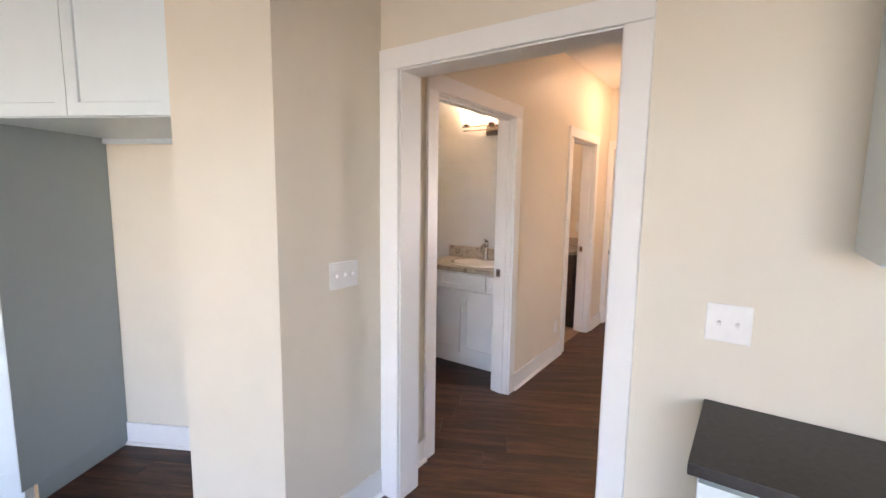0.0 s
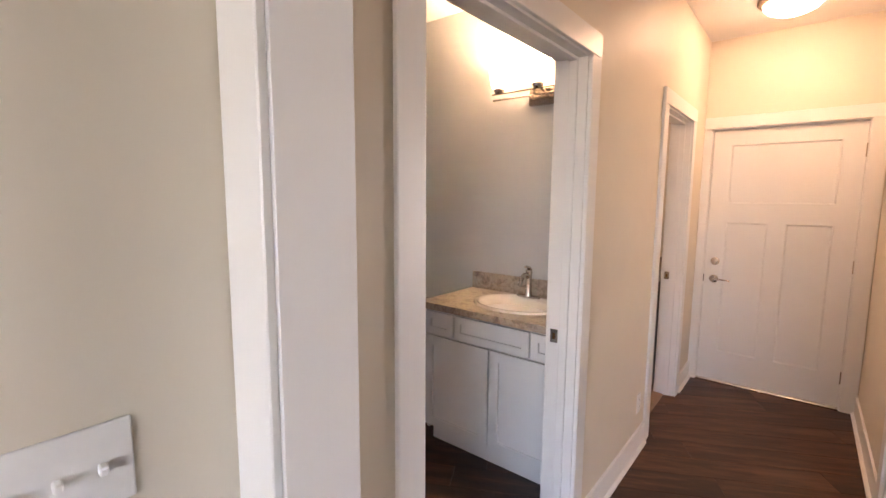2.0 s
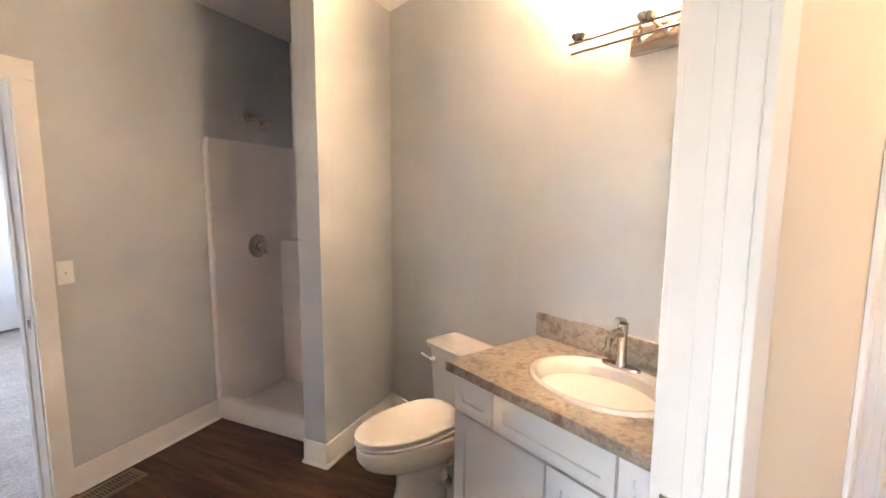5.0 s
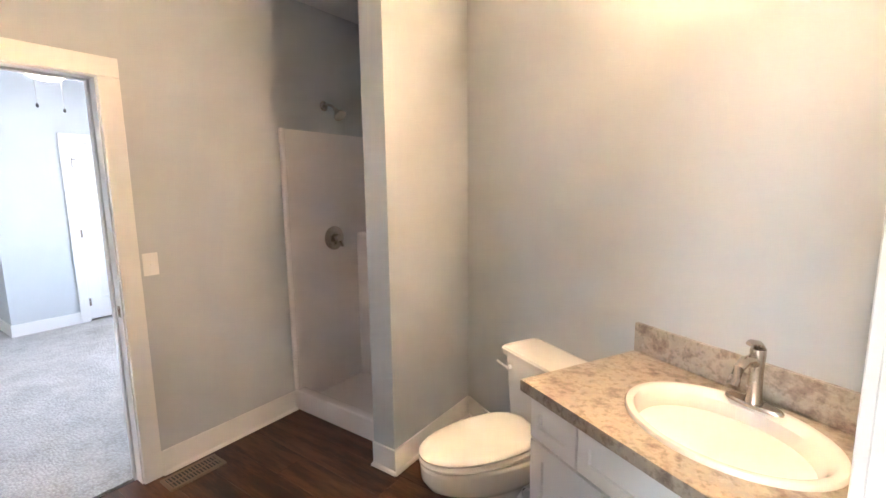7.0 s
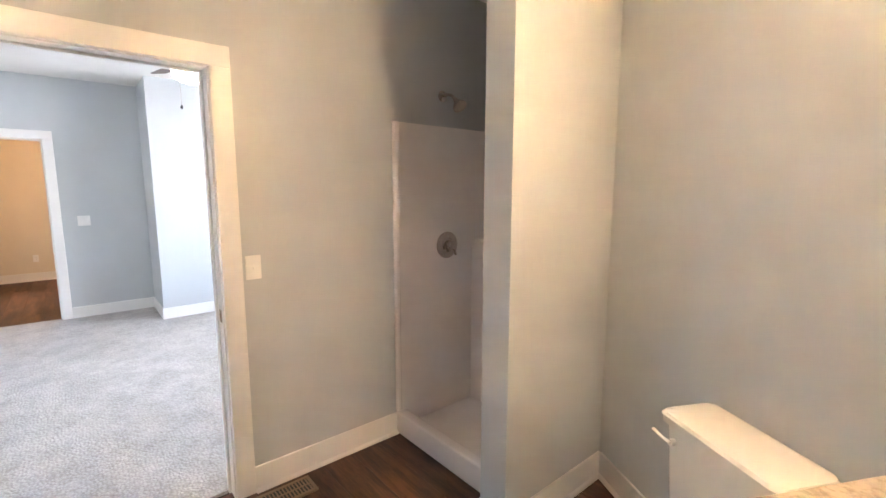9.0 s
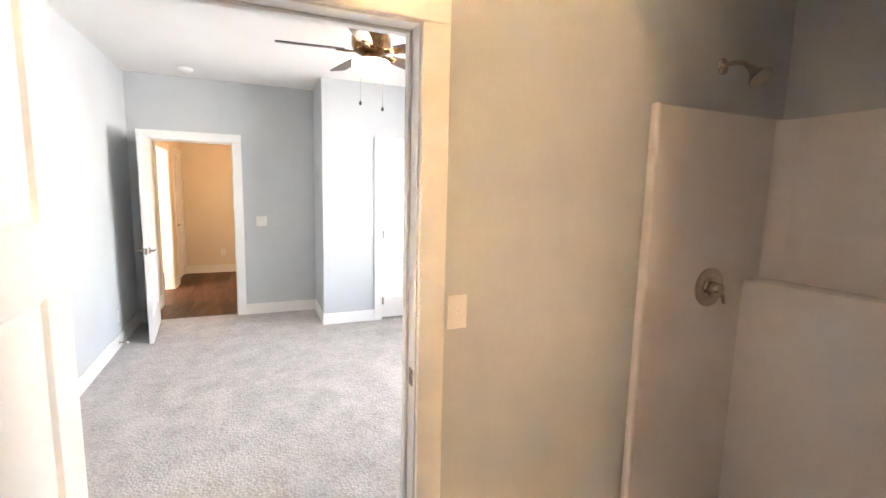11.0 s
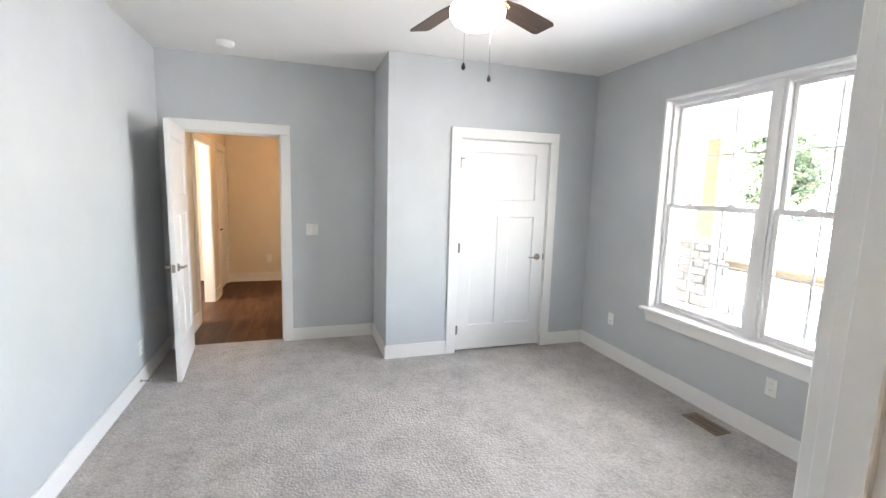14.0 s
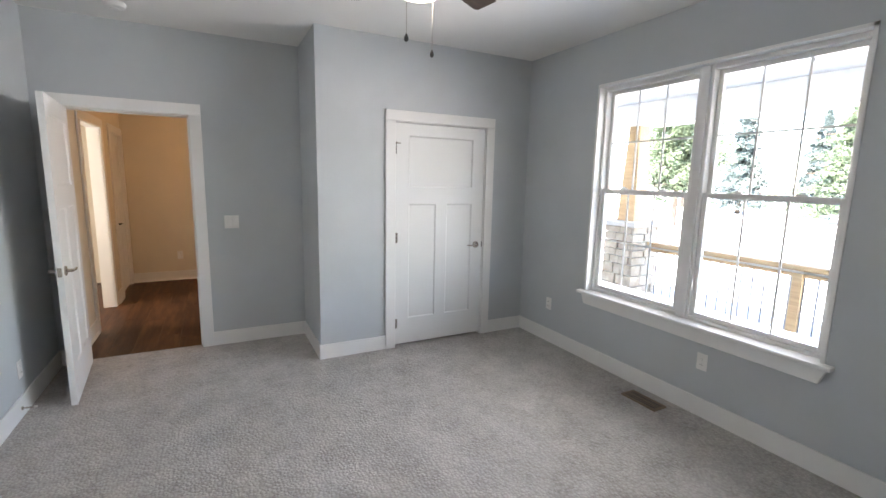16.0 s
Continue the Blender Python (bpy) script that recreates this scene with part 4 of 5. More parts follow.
loft(bm, [egg(0.117, 0.572, 0.30, 0.0000, square=0.6), egg(0.117, 0.574, 0.30, 0.0116, square=0.6), egg(0.111, 0.564, 0.30, 0.0487, square=0.6), egg(0.098, 0.546, 0.29, 0.1266, square=0.6), egg(0.096, 0.546, 0.28, 0.1947), egg(0.103, 0.572, 0.25, 0.2384), egg(0.137, 0.670, 0.17, 0.2774), egg(0.162, 0.732, 0.12, 0.3163), egg(0.171, 0.754, 0.09, 0.3552), egg(0.172, 0.756, 0.09, 0.3942), egg(0.171, 0.755, 0.09, 0.4029), egg(0.165, 0.748, 0.095, 0.4088)])
part("bowl", bm, PORC, toi, "", True)
bm = bmesh.new()
loft(bm, [egg(0.113, 0.400, 0.04, 0.0000, 28, square=0.5), egg(0.114, 0.400, 0.04, 0.0291, 28, square=0.5), egg(0.103, 0.390, 0.05, 0.0730, 28, square=0.5), egg(0.071, 0.360, 0.09, 0.0973, 28), egg(0.063, 0.340, 0.10, 0.1947, 28), egg(0.081, 0.320, 0.06, 0.2920, 28), egg(0.119, 0.280, 0.015, 0.3747, 28)])
part("foot", bm, PORC, toi, "", True)
bm = bmesh.new()
tube(bm, [(0.07, -0.13, 0.27), (0.078, -0.22, 0.30), (0.080, -0.32, 0.25), (0.078, -0.36, 0.17), (0.07, -0.30, 0.10)], [0.03, 0.042, 0.046, 0.044, 0.03], 14)
tube(bm, [(-0.07, -0.13, 0.27), (-0.078, -0.22, 0.30), (-0.080, -0.32, 0.25), (-0.078, -0.36, 0.17), (-0.07, -0.30, 0.10)], [0.03, 0.042, 0.046, 0.044, 0.03], 14)
part("trapway", bm, PORC, toi, "", True)
for sx in (-0.095, 0.095):
    bm = bmesh.new()
    lathe(bm, [(0.016, 0), (0.016, 0.008), (0.010, 0.017), (0, 0.02)], 14)
    part("bolt_cap", bm, SEATW, toi, "", True, pose(sx, -0.17, 0.055))
bm = bmesh.new()
loft(bm, [egg(0.141, 0.719, 0.24, 0.4113, square=q), egg(0.143, 0.721, 0.24, 0.4200, square=q), egg(0.166, 0.756, 0.215, 0.4211, square=q), egg(0.169, 0.761, 0.215, 0.4245, square=q), egg(0.168, 0.760, 0.215, 0.4322, square=q), egg(0.162, 0.753, 0.22, 0.4352, square=q), egg(0.137, 0.706, 0.25, 0.4357, square=q)])
part("seat", bm, SEATW, toi, "", True)
bm = bmesh.new()
loft(bm, [egg(0.140, 0.716, 0.24, 0.4407, square=q), egg(0.142, 0.720, 0.24, 0.4475, square=q), egg(0.165, 0.755, 0.215, 0.4484, square=q), egg(0.168, 0.761, 0.215, 0.4518, square=q), egg(0.168, 0.761, 0.215, 0.4586, square=q), egg(0.163, 0.754, 0.22, 0.4636, square=q), egg(0.151, 0.732, 0.235, 0.4659, square=q), egg(0.096, 0.613, 0.30, 0.4674, square=q)])
part("lid", bm, SEATW, toi, "", True)
for sx in (-0.075, 0.075):
    part("seat_hinge", boxm(sx - 0.025, sx + 0.025, -0.232, -0.195, 0.407, 0.450, 0.010, None, 2), SEATW, toi, "", True)
bm = bmesh.new()


def rrect(w0, w1, y0, y1, z, r=0.035, n=6):
    pts = []
    for cx, cy, a in ((w1 - r, y1 - r, 0), (w0 + r, y1 - r, 90), (w0 + r, y0 + r, 180), (w1 - r, y0 + r, 270)):
        for k in range(n + 1):
            t = radians(a + 90 * k / n)
            pts.append((cx + r * math.cos(t), cy + r * math.sin(t), z))
    return pts


loft(bm, [rrect(-0.185, 0.185, -0.195, -0.02, 0.37), rrect(-0.195, 0.195, -0.205, -0.018, 0.40), rrect(-0.215, 0.215, -0.215, -0.016, 0.715)])
part("tank", bm, PORC, toi, "", True)
bm = bmesh.new()
loft(bm, [rrect(-0.215, 0.215, -0.215, -0.014, 0.717), rrect(-0.228, 0.228, -0.230, -0.010, 0.724), rrect(-0.230, 0.230, -0.232, -0.010, 0.748), rrect(-0.222, 0.222, -0.224, -0.014, 0.758), rrect(-0.19, 0.19, -0.19, -0.03, 0.762)])
part("tank_lid", bm, PORC, toi, "", True)
bm = bmesh.new()
tube(bm, [(-0.16, -0.213, 0.665), (-0.16, -0.232, 0.665)], 0.012, 12)
tube(bm, [(-0.155, -0.234, 0.666), (-0.19, -0.238, 0.668), (-0.238, -0.236, 0.672)], [0.009, 0.008, 0.009], 10, None, 0.7)
part("flush_lever", bm, SEATW, toi, "white flush lever", True)

# ---------------------------------------------------------------- shower
shw = thing("shower_stall", pose(XB1, 4.262, 0), "white moulded acrylic shower stall with a corner shelf", "shower")
SW, SD = -1.545 - XB1, 5.08 - 4.262
bm = bmesh.new()
box(bm, 0.003, SW - 0.003, 0.0, 0.07, 0.001, 0.145, 0.012, None, 3)
box(bm, 0.003, SW - 0.003, 0.06, SD - 0.003, 0.001, 0.05, 0.004)
part("pan", bm, ACRYL, shw, "", True)
for nm, b in (("side_panel", (0.001, 0.026, 0.0, SD - 0.003, 0.051, 1.90)), ("back_panel", (0.026, SW - 0.026, SD - 0.03, SD - 0.002, 0.051, 1.90)), ("side_panel", (SW - 0.026, SW - 0.001, 0.0, SD - 0.003, 0.051, 1.90))):
    part(nm, boxm(*b, 0.006, None, 3), ACRYL, shw, "", True)
for x0, x1 in ((0.0015, 0.036), (SW - 0.036, SW - 0.0015)):
    part("front_lip", boxm(x0, x1, -0.006, 0.026, 0.146, 1.903, 0.010, None, 3), ACRYL, shw, "", True)
for sg, cx in ((1, 0.026), (-1, SW - 0.026)):
    arc = [(cx + sg * 0.06 * (1 - math.sin(radians(15 * k))), SD - 0.03 - 0.06 * (1 - math.cos(radians(15 * k)))) for k in range(7)]
    bm = bmesh.new()
    loft(bm, [[(cx, SD - 0.03, z), *[(x, y, z) for x, y in arc]] for z in (0.051, 1.898)])
    part("cove", bm, ACRYL, shw, "", True)
bm = bmesh.new()
pts = [(0.026, SD - 0.20), (0.12, SD - 0.20)] + [(0.12 + 0.58 * math.sin(radians(90 * k / 12)), SD - 0.03 - 0.17 * math.cos(radians(90 * k / 12))) for k in range(1, 12)] + [(0.70, SD - 0.03)]
ring = [(0.026, SD - 0.03)] + pts
rounds = [(1.0, 0.05), (1.0, 1.115)] + [(1.0 - 0.12 * (1 - math.cos(radians(15 * k))), 1.115 + 0.065 * math.sin(radians(15 * k))) for k in range(1, 7)]
loft(bm, [[(0.026 + (x - 0.026) * (0.5 + 0.5 * f), SD - 0.03 + (y - SD + 0.03) * f, z) for x, y in ring] for f, z in rounds])
part("corner_shelf", bm, ACRYL, shw, "", True)
bm = bmesh.new()
lathe(bm, [(0, 0.006), (0.045, 0.006), (0.052, 0.003), (0.054, 0)], 24)
part("drain", bm, NICKEL, shw, "chrome drain", True, pose(0.575, 0.45, 0.05))

TRY = Matrix.Rotation(radians(90), 4, "Y")
vv = thing("shower_valve", pose(-2.404, 4.655, 1.16), "round brushed nickel shower valve with a lever", "shower valve")
bm = bmesh.new()
lathe(bm, [(0, 0), (0.085, 0), (0.086, 0.006), (0.078, 0.012), (0.045, 0.014), (0.04, 0.02), (0, 0.02)], 40, TRY)
part("escutcheon", bm, NICKEL, vv, "", True)
bm = bmesh.new()
lathe(bm, [(0, 0.018), (0.03, 0.018), (0.027, 0.05), (0.022, 0.058), (0, 0.06)], 24, TRY)
tube(bm, [(0.045, 0.005, -0.005), (0.055, 0.02, -0.03), (0.056, 0.03, -0.062)], [0.011, 0.010, 0.008], 10)
part("lever", bm, NICKEL, vv, "", True)
hd = thing("overhead_shower", pose(XB1, 4.64, 2.085), "brushed nickel overhead shower on a short arm", "shower fitting")
bm = bmesh.new()
lathe(bm, [(0, 0), (0.034, 0), (0.034, 0.004), (0.02, 0.012), (0, 0.012)], 24, TRY)
part("flange", bm, NICKEL, hd, "", True)
bm = bmesh.new()
tube(bm, [(0.0, 0, 0), (0.05, 0, 0.004), (0.09, 0, -0.008), (0.125, 0, -0.04)], 0.0095, 12)
part("arm", bm, NICKEL, hd, "", True)
bm = bmesh.new()
lathe(bm, [(0, 0), (0.014, 0), (0.017, 0.02), (0.042, 0.055), (0.044, 0.066), (0.038, 0.069), (0, 0.066)], 28)
part("spray_face", bm, NICKEL, hd, "", True, pose(0.12, 0, -0.034, 0, 138, 0))

# ---------------------------------------------------------------- hall ceiling light
hl = thing("ceiling_light", pose(*hp(-0.645, 4.72), CZ), "round flush ceiling light with a lit frosted dome", "ceiling lamp")
bm = bmesh.new()
lathe(bm, [(0, 0), (0.185, 0), (0.185, -0.012), (0.17, -0.03), (0.15, -0.034), (0, -0.034)], 40)
part("pan", bm, NICKEL, hl, "", True)
bm = bmesh.new()
lathe(bm, [(0.152, -0.034), (0.15, -0.045), (0.13, -0.068), (0.09, -0.088), (0.045, -0.098), (0, -0.101)], 40)
part("glass_dome", bm, DOME, hl, "glowing frosted glass dome", True)
bm = bmesh.new()
lathe(bm, [(0.013, -0.100), (0.014, -0.106), (0.006, -0.112), (0.008, -0.118), (0, -0.124)], 16)
part("finial", bm, NICKEL, hl, "", True)

# ---------------------------------------------------------------- ceiling fan
FX, FY = -4.42, 3.656
fan = thing("ceiling_fan", pose(FX, FY, CZ), "bronze ceiling fan with five walnut blades and a lit bowl", "ceiling fan")
bm = bmesh.new()
lathe(bm, [(0, -0.0005), (0.115, -0.0005), (0.12, -0.02), (0.125, -0.06), (0.14, -0.09), (0.14, -0.15), (0.125, -0.185), (0.085, -0.205), (0.062, -0.215), (0.06, -0.235), (0, -0.235)], 40)
part("motor_housing", bm, BRONZE, fan, "polished bronze housing", True)
bm = bmesh.new()
lathe(bm, [(0, -0.232), (0.075, -0.232), (0.088, -0.245), (0.128, -0.252), (0.13, -0.262), (0, -0.262)], 40)
part("light_fitter", bm, BRONZE, fan, "", True)
bm = bmesh.new()
lathe(bm, [(0.132, -0.258), (0.138, -0.275), (0.135, -0.30), (0.118, -0.328), (0.085, -0.35), (0.04, -0.362), (0, -0.365)], 40)
part("light_bowl", bm, FANGL, fan, "glowing white glass bowl", True)
for k in range(5):
    a = 48 + 72 * k
    mb = pose(0, 0, -0.19, 0, 0, a)
    bm = bmesh.new()
    loft(bm, [[(0.19, -0.045, 0), (0.19, 0.045, 0), (0.19, 0.045, 0.006), (0.19, -0.045, 0.006)], [(0.30, -0.062, 0), (0.30, 0.062, 0), (0.30, 0.062, 0.006), (0.30, -0.062, 0.006)], [(0.62, -0.07, 0), (0.62, 0.07, 0), (0.62, 0.07, 0.006), (0.62, -0.07, 0.006)], [(0.65, -0.058, 0), (0.65, 0.058, 0), (0.65, 0.058, 0.006), (0.65, -0.058, 0.006)]])
    bl = part("blade", bm, BLADE, fan, "", False, mb @ pose(0, 0, 0, -12))
    bm = bmesh.new()
    tube(bm, [(0.08, 0, 0.005), (0.13, 0, -0.006), (0.19, 0, -0.006), (0.25, 0, -0.004)], [0.016, 0.02, 0.034, 0.02], 10, None, 0.25)
    part("blade_iron", bm, BRONZE, bl, "bronze blade bracket", True)
for dx, dy, dz in ((0.095, -0.10, -0.575), (-0.093, 0.112, -0.568)):
    bm = bmesh.new()
    tube(bm, [(dx * 0.9, dy * 0.9, -0.25), (dx, dy, -0.30), (dx, dy, dz + 0.02)], 0.0014, 6)
    ch = part("pull_chain", bm, NICKEL, fan, "thin pull chain", True)
    bm = bmesh.new()
    lathe(bm, [(0, 0.026), (0.004, 0.022), (0.010, 0.006), (0.009, -0.004), (0, -0.012)], 14, pose(dx, dy, dz))
    part("pull_knob", bm, BLACK, ch, "dark pull knob", True)

sm = thing("smoke_detector", pose(-6.45, 2.25, CZ), "round white smoke detector on the ceiling", "smoke detector")
bm = bmesh.new()
lathe(bm, [(0, -0.0005), (0.07, -0.0005), (0.07, -0.012), (0.062, -0.03), (0.045, -0.038), (0, -0.038)], 32)
part("body", bm, PLATE, sm, "", True)
bm = bmesh.new()
lathe(bm, [(0.028, -0.038), (0.026, -0.043), (0, -0.044)], 20)
part("cap", bm, PLATE, sm, "", True)

# ---------------------------------------------------------------- kitchen pieces
fc = thing("wall_cabinet", pose(-1.93, 1.44, 1.783), "white shaker cabinet over the empty fridge nook", "cabinet")
part("body", boxm(0.001, 0.945, 0.0, YS0 - 1.44 - 0.001, 0.0, 0.78, 0.002), KCAB, fc)
part("rail", boxm(0.001, 0.945, YS0 - 1.44 - 0.03, YS0 - 1.44 - 0.012, -0.03, -0.0005, 0.002), KCAB, fc)
for a, b in ((0.002, 0.490), (0.493, 0.944)):
    part("cabinet_door", shaker(b - a, 0.772, 0.05), KCAB, fc, "", False, pose(a, -0.0005, 0.004))
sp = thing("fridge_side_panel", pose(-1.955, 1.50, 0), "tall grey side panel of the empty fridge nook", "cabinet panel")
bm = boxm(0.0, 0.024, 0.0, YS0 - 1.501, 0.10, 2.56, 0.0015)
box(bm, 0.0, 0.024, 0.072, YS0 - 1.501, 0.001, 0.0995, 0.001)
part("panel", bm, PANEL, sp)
part("raw_edge", boxm(0.001, 0.0235, 0.0700, 0.0715, 0.001, 0.0990), LUMBER, sp, "raw wood edge of the toe notch")
part("edge_band", boxm(-0.001, 0.0248, -0.004, -0.0006, 0.10, 2.56, 0.001), KCAB, sp, "white front edge band")
tc = thing("tall_cabinet", pose(-2.425, 1.53, 0), "white tall pantry cabinet beside the fridge nook", "cabinet")
part("body", boxm(0, 0.468, 0, 0.565, 0.001, 2.56, 0.002), KCAB, tc)
part("cabinet_door", shaker(0.23, 2.4, 0.055), KCAB, tc, "", False, pose(0.003, -0.0005, 0.11))
part("cabinet_door", shaker(0.23, 2.4, 0.055), KCAB, tc, "", False, pose(0.236, -0.0005, 0.11))

KM, _ = along(hp(0.19, VK0), hp(1.8, VK0))
bc = thing("base_cabinet", KM, "white kitchen base cabinet under the dark worktop", "cabinet")
part("body", boxm(0.02, 1.5, -0.38, -0.002, 0.10, 0.855, 0.002), KCAB, bc)
part("toe_kick", boxm(0.03, 1.5, -0.33, -0.02, 0.001, 0.10), KCAB, bc)
for k in range(3):
    part("cabinet_door", shaker(0.48, 0.56), KCAB, bc, "", False, pose(0.024 + k * 0.49, -0.3805, 0.12))
    part("drawer_front", shaker(0.48, 0.14, 0.042), KCAB, bc, "", False, pose(0.024 + k * 0.49, -0.3805, 0.70))
kt = part("kitchen_worktop", boxm(0.0, 1.52, -0.41, -0.001, 0.856, 0.888, 0.003, None, 2), DARKTOP)
kt.matrix_world = KM
tagged(kt, "dark speckled kitchen worktop against the cream wall", "countertop")
uc = thing("wall_cabinet", KM @ pose(0.30, 0, 1.37), "white kitchen wall cabinet above the worktop", "cabinet")
part("body", boxm(0.0, 1.2, -0.31, -0.001, 0, 0.95, 0.003), KCAB, uc)
for k in range(2):
    part("cabinet_door", shaker(0.595, 0.94, 0.06), KCAB, uc, "", False, pose(0.002 + k * 0.6, -0.3105, 0.005))

# ---------------------------------------------------------------- second bath
SM, _ = along(hp(-2.3, VE), hp(UB - 0.02, VE))
sv = thing("vanity_cabinet", SM, "dark wood vanity cabinet in the second bath", "cabinet")
part("body", boxm(0.0, 0.96, -0.50, -0.002, 0.09, 0.852, 0.002), DARKWOOD, sv)
part("toe_kick", boxm(0.0, 0.96, -0.44, -0.02, 0.001, 0.09), DARKWOOD, sv)
for k in range(2):
    part("cabinet_door", shaker(0.475, 0.74), DARKWOOD, sv, "", False, pose(0.003 + k * 0.48, -0.5005, 0.10))
st = thing("vanity_countertop", SM, "tan laminate countertop on the dark vanity", "countertop")
part("slab", boxm(-0.01, 0.965, -0.54, -0.001, 0.853, 0.89, 0.003), LAMINATE, st)
part("backsplash", boxm(-0.01, 0.965, -0.02, -0.001, 0.8905, 1.0, 0.002), LAMINATE, st)
wall_plate(hp(-2.75, VE), hp(UB, VE), 1.28, 1.13, 1, "white outlet above the second bath counter", "outlet", "outlet")
# added lamp, out of view, to brighten the second bath
sl = thing("ceiling_light", pose(*hp(-2.0, 4.6), CZ), "unseen round ceiling light added in the second bath", "ceiling lamp")
bm = bmesh.new()
lathe(bm, [(0, 0), (0.15, 0), (0.15, -0.03), (0, -0.03)], 32)
part("pan", bm, NICKEL, sl, "", True)
bm = bmesh.new()
lathe(bm, [(0.13, -0.03), (0.12, -0.05), (0.06, -0.075), (0, -0.08)], 32)
part("glass_dome", bm, DOME, sl, "", True)

# no fixture is seen here; this dome is added for the hall's warm light
ol = thing("ceiling_light", pose(-8.6, 2.75, CZ), "unseen round ceiling light added to warm the outer hall", "ceiling lamp")
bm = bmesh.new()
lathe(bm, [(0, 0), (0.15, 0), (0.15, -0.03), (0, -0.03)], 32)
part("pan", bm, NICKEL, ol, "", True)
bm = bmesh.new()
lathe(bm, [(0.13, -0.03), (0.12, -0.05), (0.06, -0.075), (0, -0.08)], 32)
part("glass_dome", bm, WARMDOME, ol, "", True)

# ---------------------------------------------------------------- outside the window
g = part("ground", boxm(-400, 400, 8.9, 600, -0.75, -0.45), CONC)
tagged(g, "pale sunlit gravel yard and drive", "ground", kind="structure")
pf = part("porch_floor", boxm(-9.5, 1.2, 5.81, 8.9, -0.6, -0.12), CONC)
tagged(pf, "pale concrete porch floor", "porch", kind="structure")
pc = part("porch_ceiling", boxm(-9.5, 1.2, 5.81, 8.6, 2.62, 2.74), CEIL)
tagged(pc, "white porch ceiling", "ceiling", kind="structure")
pb = part("porch_beam", boxm(-9.5, 1.2, 7.95, 8.25, 2.32, 2.62, 0.004), CEIL)
tagged(pb, "white porch beam", "beam", kind="structure")
pl = thing("porch_light", pose(-4.67, 7.22, 2.62), "round white flush porch ceiling light", "ceiling lamp")
bm = bmesh.new()
lathe(bm, [(0, -0.001), (0.17, -0.001), (0.17, -0.02), (0.14, -0.03), (0, -0.032)], 32)
part("disc", bm, PLATE, pl, "", True)
bm = bmesh.new()
lathe(bm, [(0.172, -0.001), (0.185, -0.006), (0.185, -0.016), (0.172, -0.022)], 32)
part("ring", bm, NICKEL, pl, "", True)
# column on a stone pier
col = thing("porch_column", pose(-6.78, 8.02, -0.12), "tapered wooden porch column on a stone pier", "column")
bm = bmesh.new()
loft(bm, [[(-0.14, -0.14, 1.16), (0.14, -0.14, 1.16), (0.14, 0.14, 1.16), (-0.14, 0.14, 1.16)], [(-0.09, -0.09, 2.44), (0.09, -0.09, 2.44), (0.09, 0.09, 2.44), (-0.09, 0.09, 2.44)]])
part("shaft", bm, LUMBER, col)
part("cap", boxm(-0.29, 0.29, -0.29, 0.29, 1.09, 1.16, 0.01), CONC, col)
part("core", boxm(-0.22, 0.22, -0.22, 0.22, 0.0, 1.09), CONC, col)
rng = random.Random(4)
z = 0.002
while z < 1.05:
    h = min(rng.uniform(0.07, 0.15), 1.088 - z)
    for side in range(4):
        x = -0.255
        while x < 0.24:
            w = min(rng.uniform(0.12, 0.30), 0.255 - x)
            if w > 0.03:
                d = rng.uniform(0.022, 0.038)
                part("stone", boxm(x + 0.004, x + w - 0.004, -0.22 - d, -0.22, z + 0.004, z + h - 0.004, 0.006), STONE, col, "", False, pose(0, 0, 0, 0, 0, 90 * side))
            x += w
    z += h
rail = thing("porch_railing", pose(-6.45, 8.02, -0.12), "wooden porch railing with slim grey metal balusters", "railing")
part("top_rail", boxm(0.0, 6.2, -0.07, 0.07, 0.86, 0.90, 0.005), LUMBER, rail)
part("sub_rail", boxm(0.0, 6.2, -0.02, 0.02, 0.775, 0.86, 0.004), LUMBER, rail)
part("bottom_rail", boxm(0.0, 6.2, -0.02, 0.02, 0.08, 0.165, 0.004), LUMBER, rail)
for k in range(1, 52):
    part("baluster", boxm(k * 0.12 - 0.008, k * 0.12 + 0.008, -0.008, 0.008, 0.165, 0.775), ALU, rail)
for px in (1.75, 3.6, 5.4):
    part("post", boxm(px - 0.045, px + 0.045, -0.045, 0.045, 0.002, 0.86, 0.004), LUMBER, rail)


def leaf_clumps(n, radius_at, z0, z1, size, rng, droop=0.0):
    """Many small tilted leaf blades spread through a crown."""
    verts, faces = [], []
    for _ in range(n):
        z = rng.uniform(z0, z1)
        a = rng.uniform(0, 2 * math.pi)
        lobes = 0.75 + 0.25 * math.sin(3 * a + z * 2.1) + 0.12 * math.sin(7 * a - z * 5)
        r = radius_at((z - z0) / (z1 - z0)) * lobes * math.sqrt(rng.uniform(0.15, 1))
        c = Vector((r * math.cos(a), r * math.sin(a), z - droop * r))
        m = Euler((rng.uniform(-1, 1), rng.uniform(-1, 1), rng.uniform(0, 6.3))).to_matrix()
        s = size * rng.uniform(0.6, 1.4)
        k = len(verts)
        for p in ((-s, 0, 0), (0, -s * 0.45, 0), (s, 0, 0.1 * s), (0, s * 0.45, 0)):
            verts.append(c + m @ Vector(p))
        faces.append((k, k + 1, k + 2, k + 3))
    return verts, faces


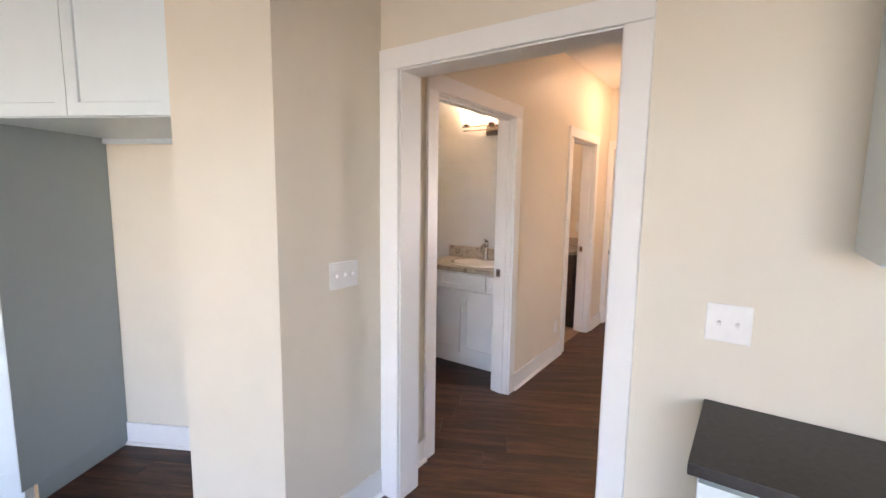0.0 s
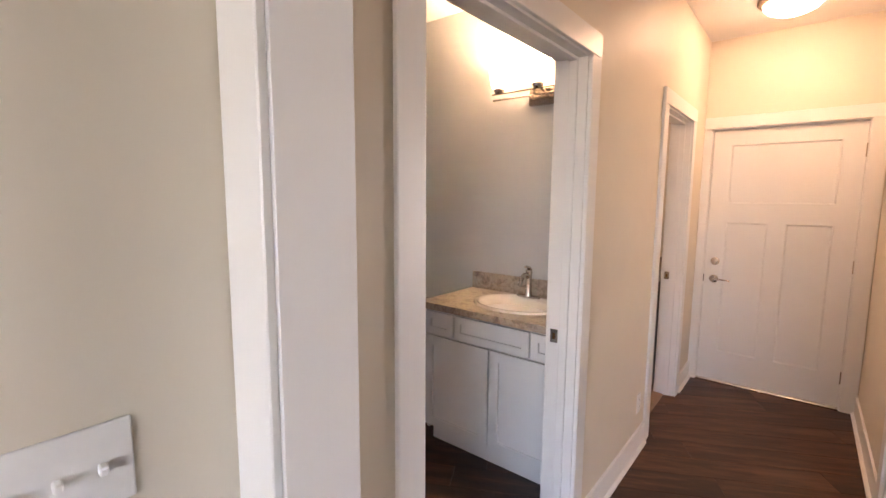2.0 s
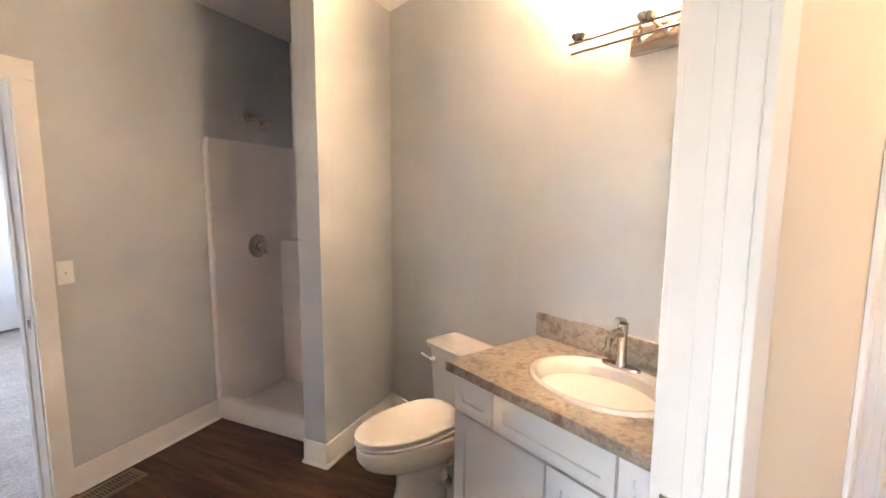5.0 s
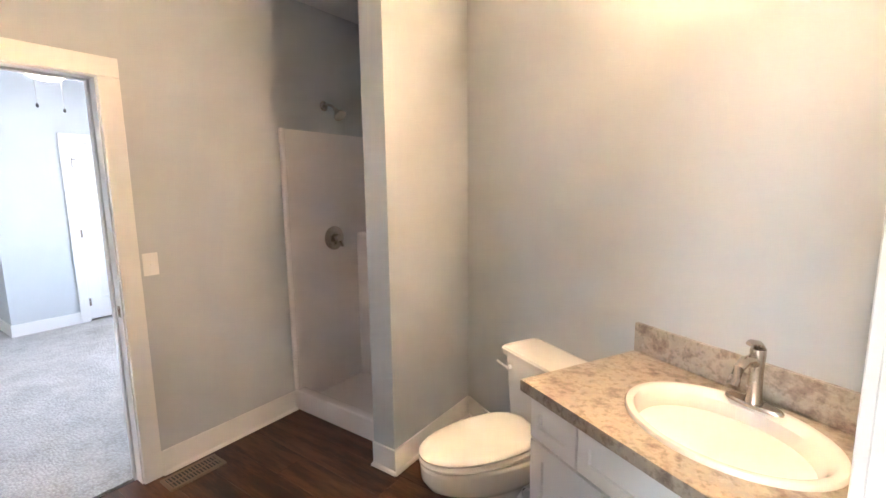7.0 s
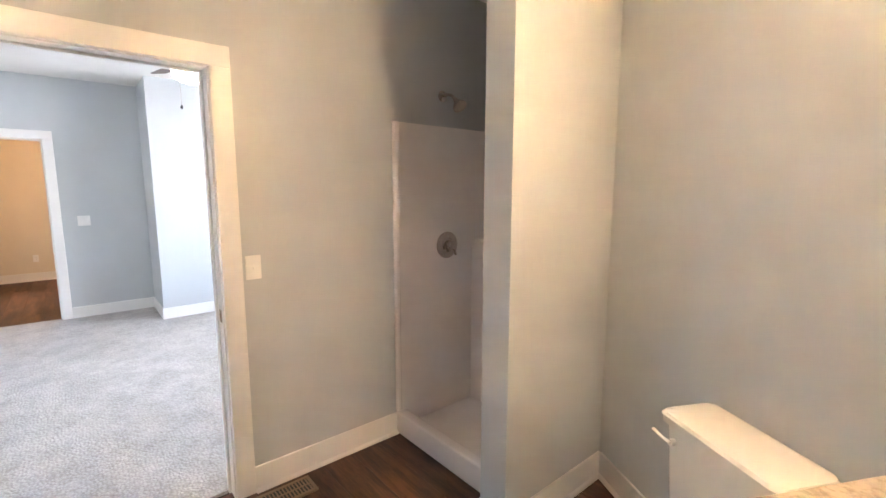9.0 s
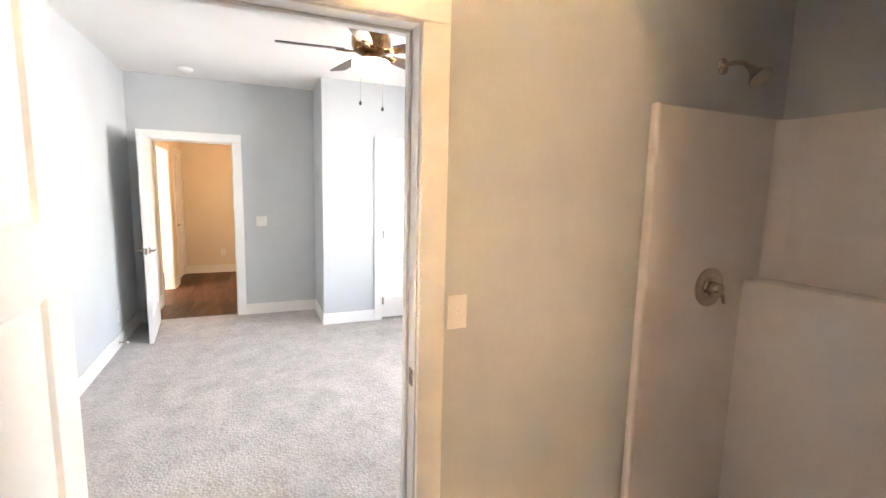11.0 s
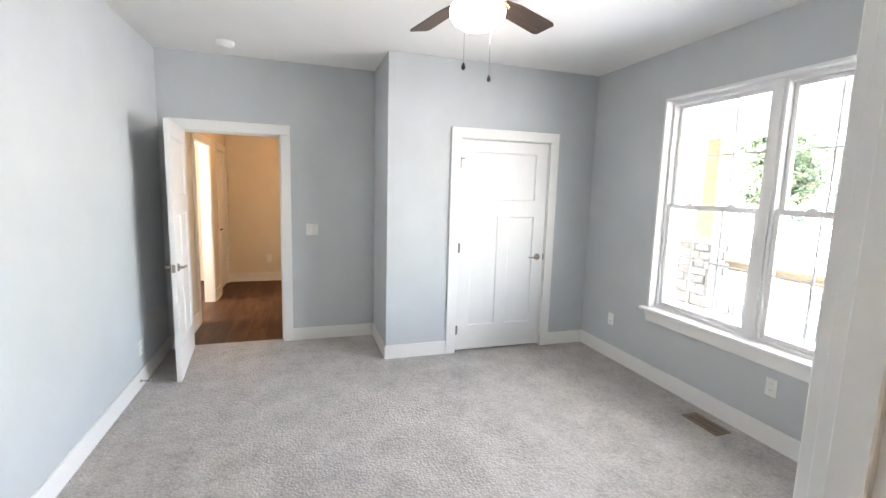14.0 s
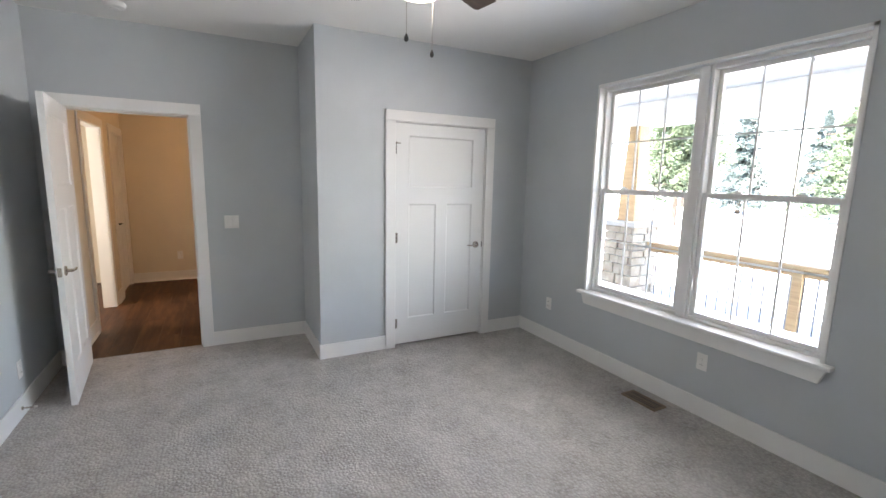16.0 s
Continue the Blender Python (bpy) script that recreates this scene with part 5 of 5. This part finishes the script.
def tree(x, y, h, r, kind, seed, label):
    rng = random.Random(seed)
    root = thing("tree", pose(x, y, -0.45), label, "tree", "trees across the yard")
    bm = bmesh.new()
    base = 0.12 * h if kind == "spruce" else 0.28 * h
    tube(bm, [(0, 0, -0.1), (0.03, 0, base), (0.0, 0.05, h * 0.6), (0.05, 0, h * 0.92)], [0.035 * h * 0.6, 0.028 * h * 0.6, 0.012 * h, 0.004 * h], 10)
    for k in range(14):
        a, z = rng.uniform(0, 6.3), rng.uniform(base, h * 0.8)
        ln = r * (1 - (z - base) / h) * 0.8
        tube(bm, [(0, 0, z), (ln * 0.5 * math.cos(a), ln * 0.5 * math.sin(a), z + 0.15 * ln), (ln * math.cos(a), ln * math.sin(a), z + 0.1 * ln)], [0.05, 0.035, 0.015], 6)
    part("trunk", bm, BARK, root, "", True)
    if kind == "spruce":
        def rad(f):
            return r * (1.02 - f) * (0.8 + 0.2 * math.cos(f * 55))
        vs, fs = leaf_clumps(17000, rad, 0.09 * h, h, 0.11, rng, 0.25)
        mat = LEAFB if "blue" in label else LEAFG
    else:
        def rad(f):
            return r * max(0.15, math.sin(math.pi * (0.12 + 0.85 * f)) ** 0.7)
        vs, fs = leaf_clumps(15000, rad, base, h, 0.11, rng)
        mat = LEAFG
    me = bpy.data.meshes.new("crown")
    me.from_pydata(vs, [], fs)
    me.materials.append(mat)
    c = new("crown", me)
    c.parent = root


tree(-16.3, 22.4, 6.2, 2.2, "round", 1, "leafy green tree beyond the pale yard")
tree(-21.0, 36.0, 8.2, 3.0, "spruce", 2, "blue spruce beyond the pale yard")
tree(-17.2, 38.0, 7.0, 2.6, "spruce", 3, "blue spruce behind the railing")
tree(-13.6, 33.0, 8.0, 3.6, "spruce", 4, "broad green conifer beyond the pale yard")
tree(-9.2, 34.0, 7.6, 3.4, "spruce", 5, "broad green conifer beyond the pale yard")
tree(-28.0, 40.0, 8.5, 3.6, "round", 6, "leafy green tree far across the yard")
tree(-4.0, 38.0, 8.0, 3.6, "round", 7, "leafy green tree far across the yard")
rng = random.Random(9)
vs, fs = [], []
for k in range(5000):
    x, y = rng.uniform(-40, 10), 46 + rng.uniform(-1.2, 1.2)
    z = rng.uniform(0, 1.5 + 0.5 * math.sin(x * 1.3)) - 0.45
    m = Euler((rng.uniform(-1, 1), rng.uniform(-1, 1), rng.uniform(0, 6.3))).to_matrix()
    n0 = len(vs)
    for p in ((-0.2, 0, 0), (0, -0.1, 0), (0.2, 0, 0), (0, 0.1, 0)):
        vs.append(Vector((x, y, z)) + m @ Vector(p))
    fs.append((n0, n0 + 1, n0 + 2, n0 + 3))
me = bpy.data.meshes.new("hedge")
me.from_pydata(vs, [], fs)
me.materials.append(LEAFG)
tagged(new("hedge", me), "low green hedge far across the yard", "hedge", kind="stuff")

# ---------------------------------------------------------------- plank floors, last
PL, PW = 1.22, 0.18
shared = {}


def plank_field(x0, x1, y0, y1, keep, label, seed):
    root = thing("floor", pose(0, 0, 0), label, "floor", kind="structure")
    rng = random.Random(seed)
    row = 0
    y = y0
    while y < y1:
        wdt = min(PW, y1 - y)
        x = x0 - rng.uniform(0, PL)
        while x < x1:
            a, b = max(x, x0), min(x + PL, x1)
            if b - a > 0.02 and keep((a + b) / 2, y + wdt / 2, a, b, y, y + wdt):
                key = (round(b - a, 3), round(wdt, 3))
                if key not in shared:
                    shared[key] = mesh_of("plank", boxm(-key[0] / 2 + 0.0006, key[0] / 2 - 0.0006, -key[1] / 2 + 0.0006, key[1] / 2 - 0.0006, -0.0075, 0.0, 0.0012), PLANK)
                ob = new("plank", shared[key])
                ob.parent = root
                ob.location = ((a + b) / 2, y + wdt / 2, 0.0)
            x += PL
        y += PW
        row += 1


def inside_main(cx, cy, a, b, y0, y1):
    def u_of(x, y):
        return CS * x - SN * y

    def v_of(x, y):
        return SN * x + CS * y
    corners = [(a, y0), (b, y0), (b, y1), (a, y1)]
    return max(v_of(*p) for p in corners) < VE + 0.75 and min(u_of(*p) for p in corners) < 1.4 and not (min(v_of(*p) for p in corners) > VV + 0.12 and max(u_of(*p) for p in corners) < UL - 0.08)


plank_field(XB0 + 0.05, 2.9, -0.2, 5.6, inside_main, "dark brown wood-look vinyl plank floor", 11)
plank_field(OX - 0.05, XF - 0.06, 1.0, 3.95, lambda *k: True, "dark brown wood-look vinyl plank floor of the outer hall", 12)
k = part("floor_kitchen", boxm(-3.1, 4.1, -4.0, -0.2, -0.0075, -0.0004), PLANK)
tagged(k, "dark brown wood-look kitchen floor", "floor", kind="structure")
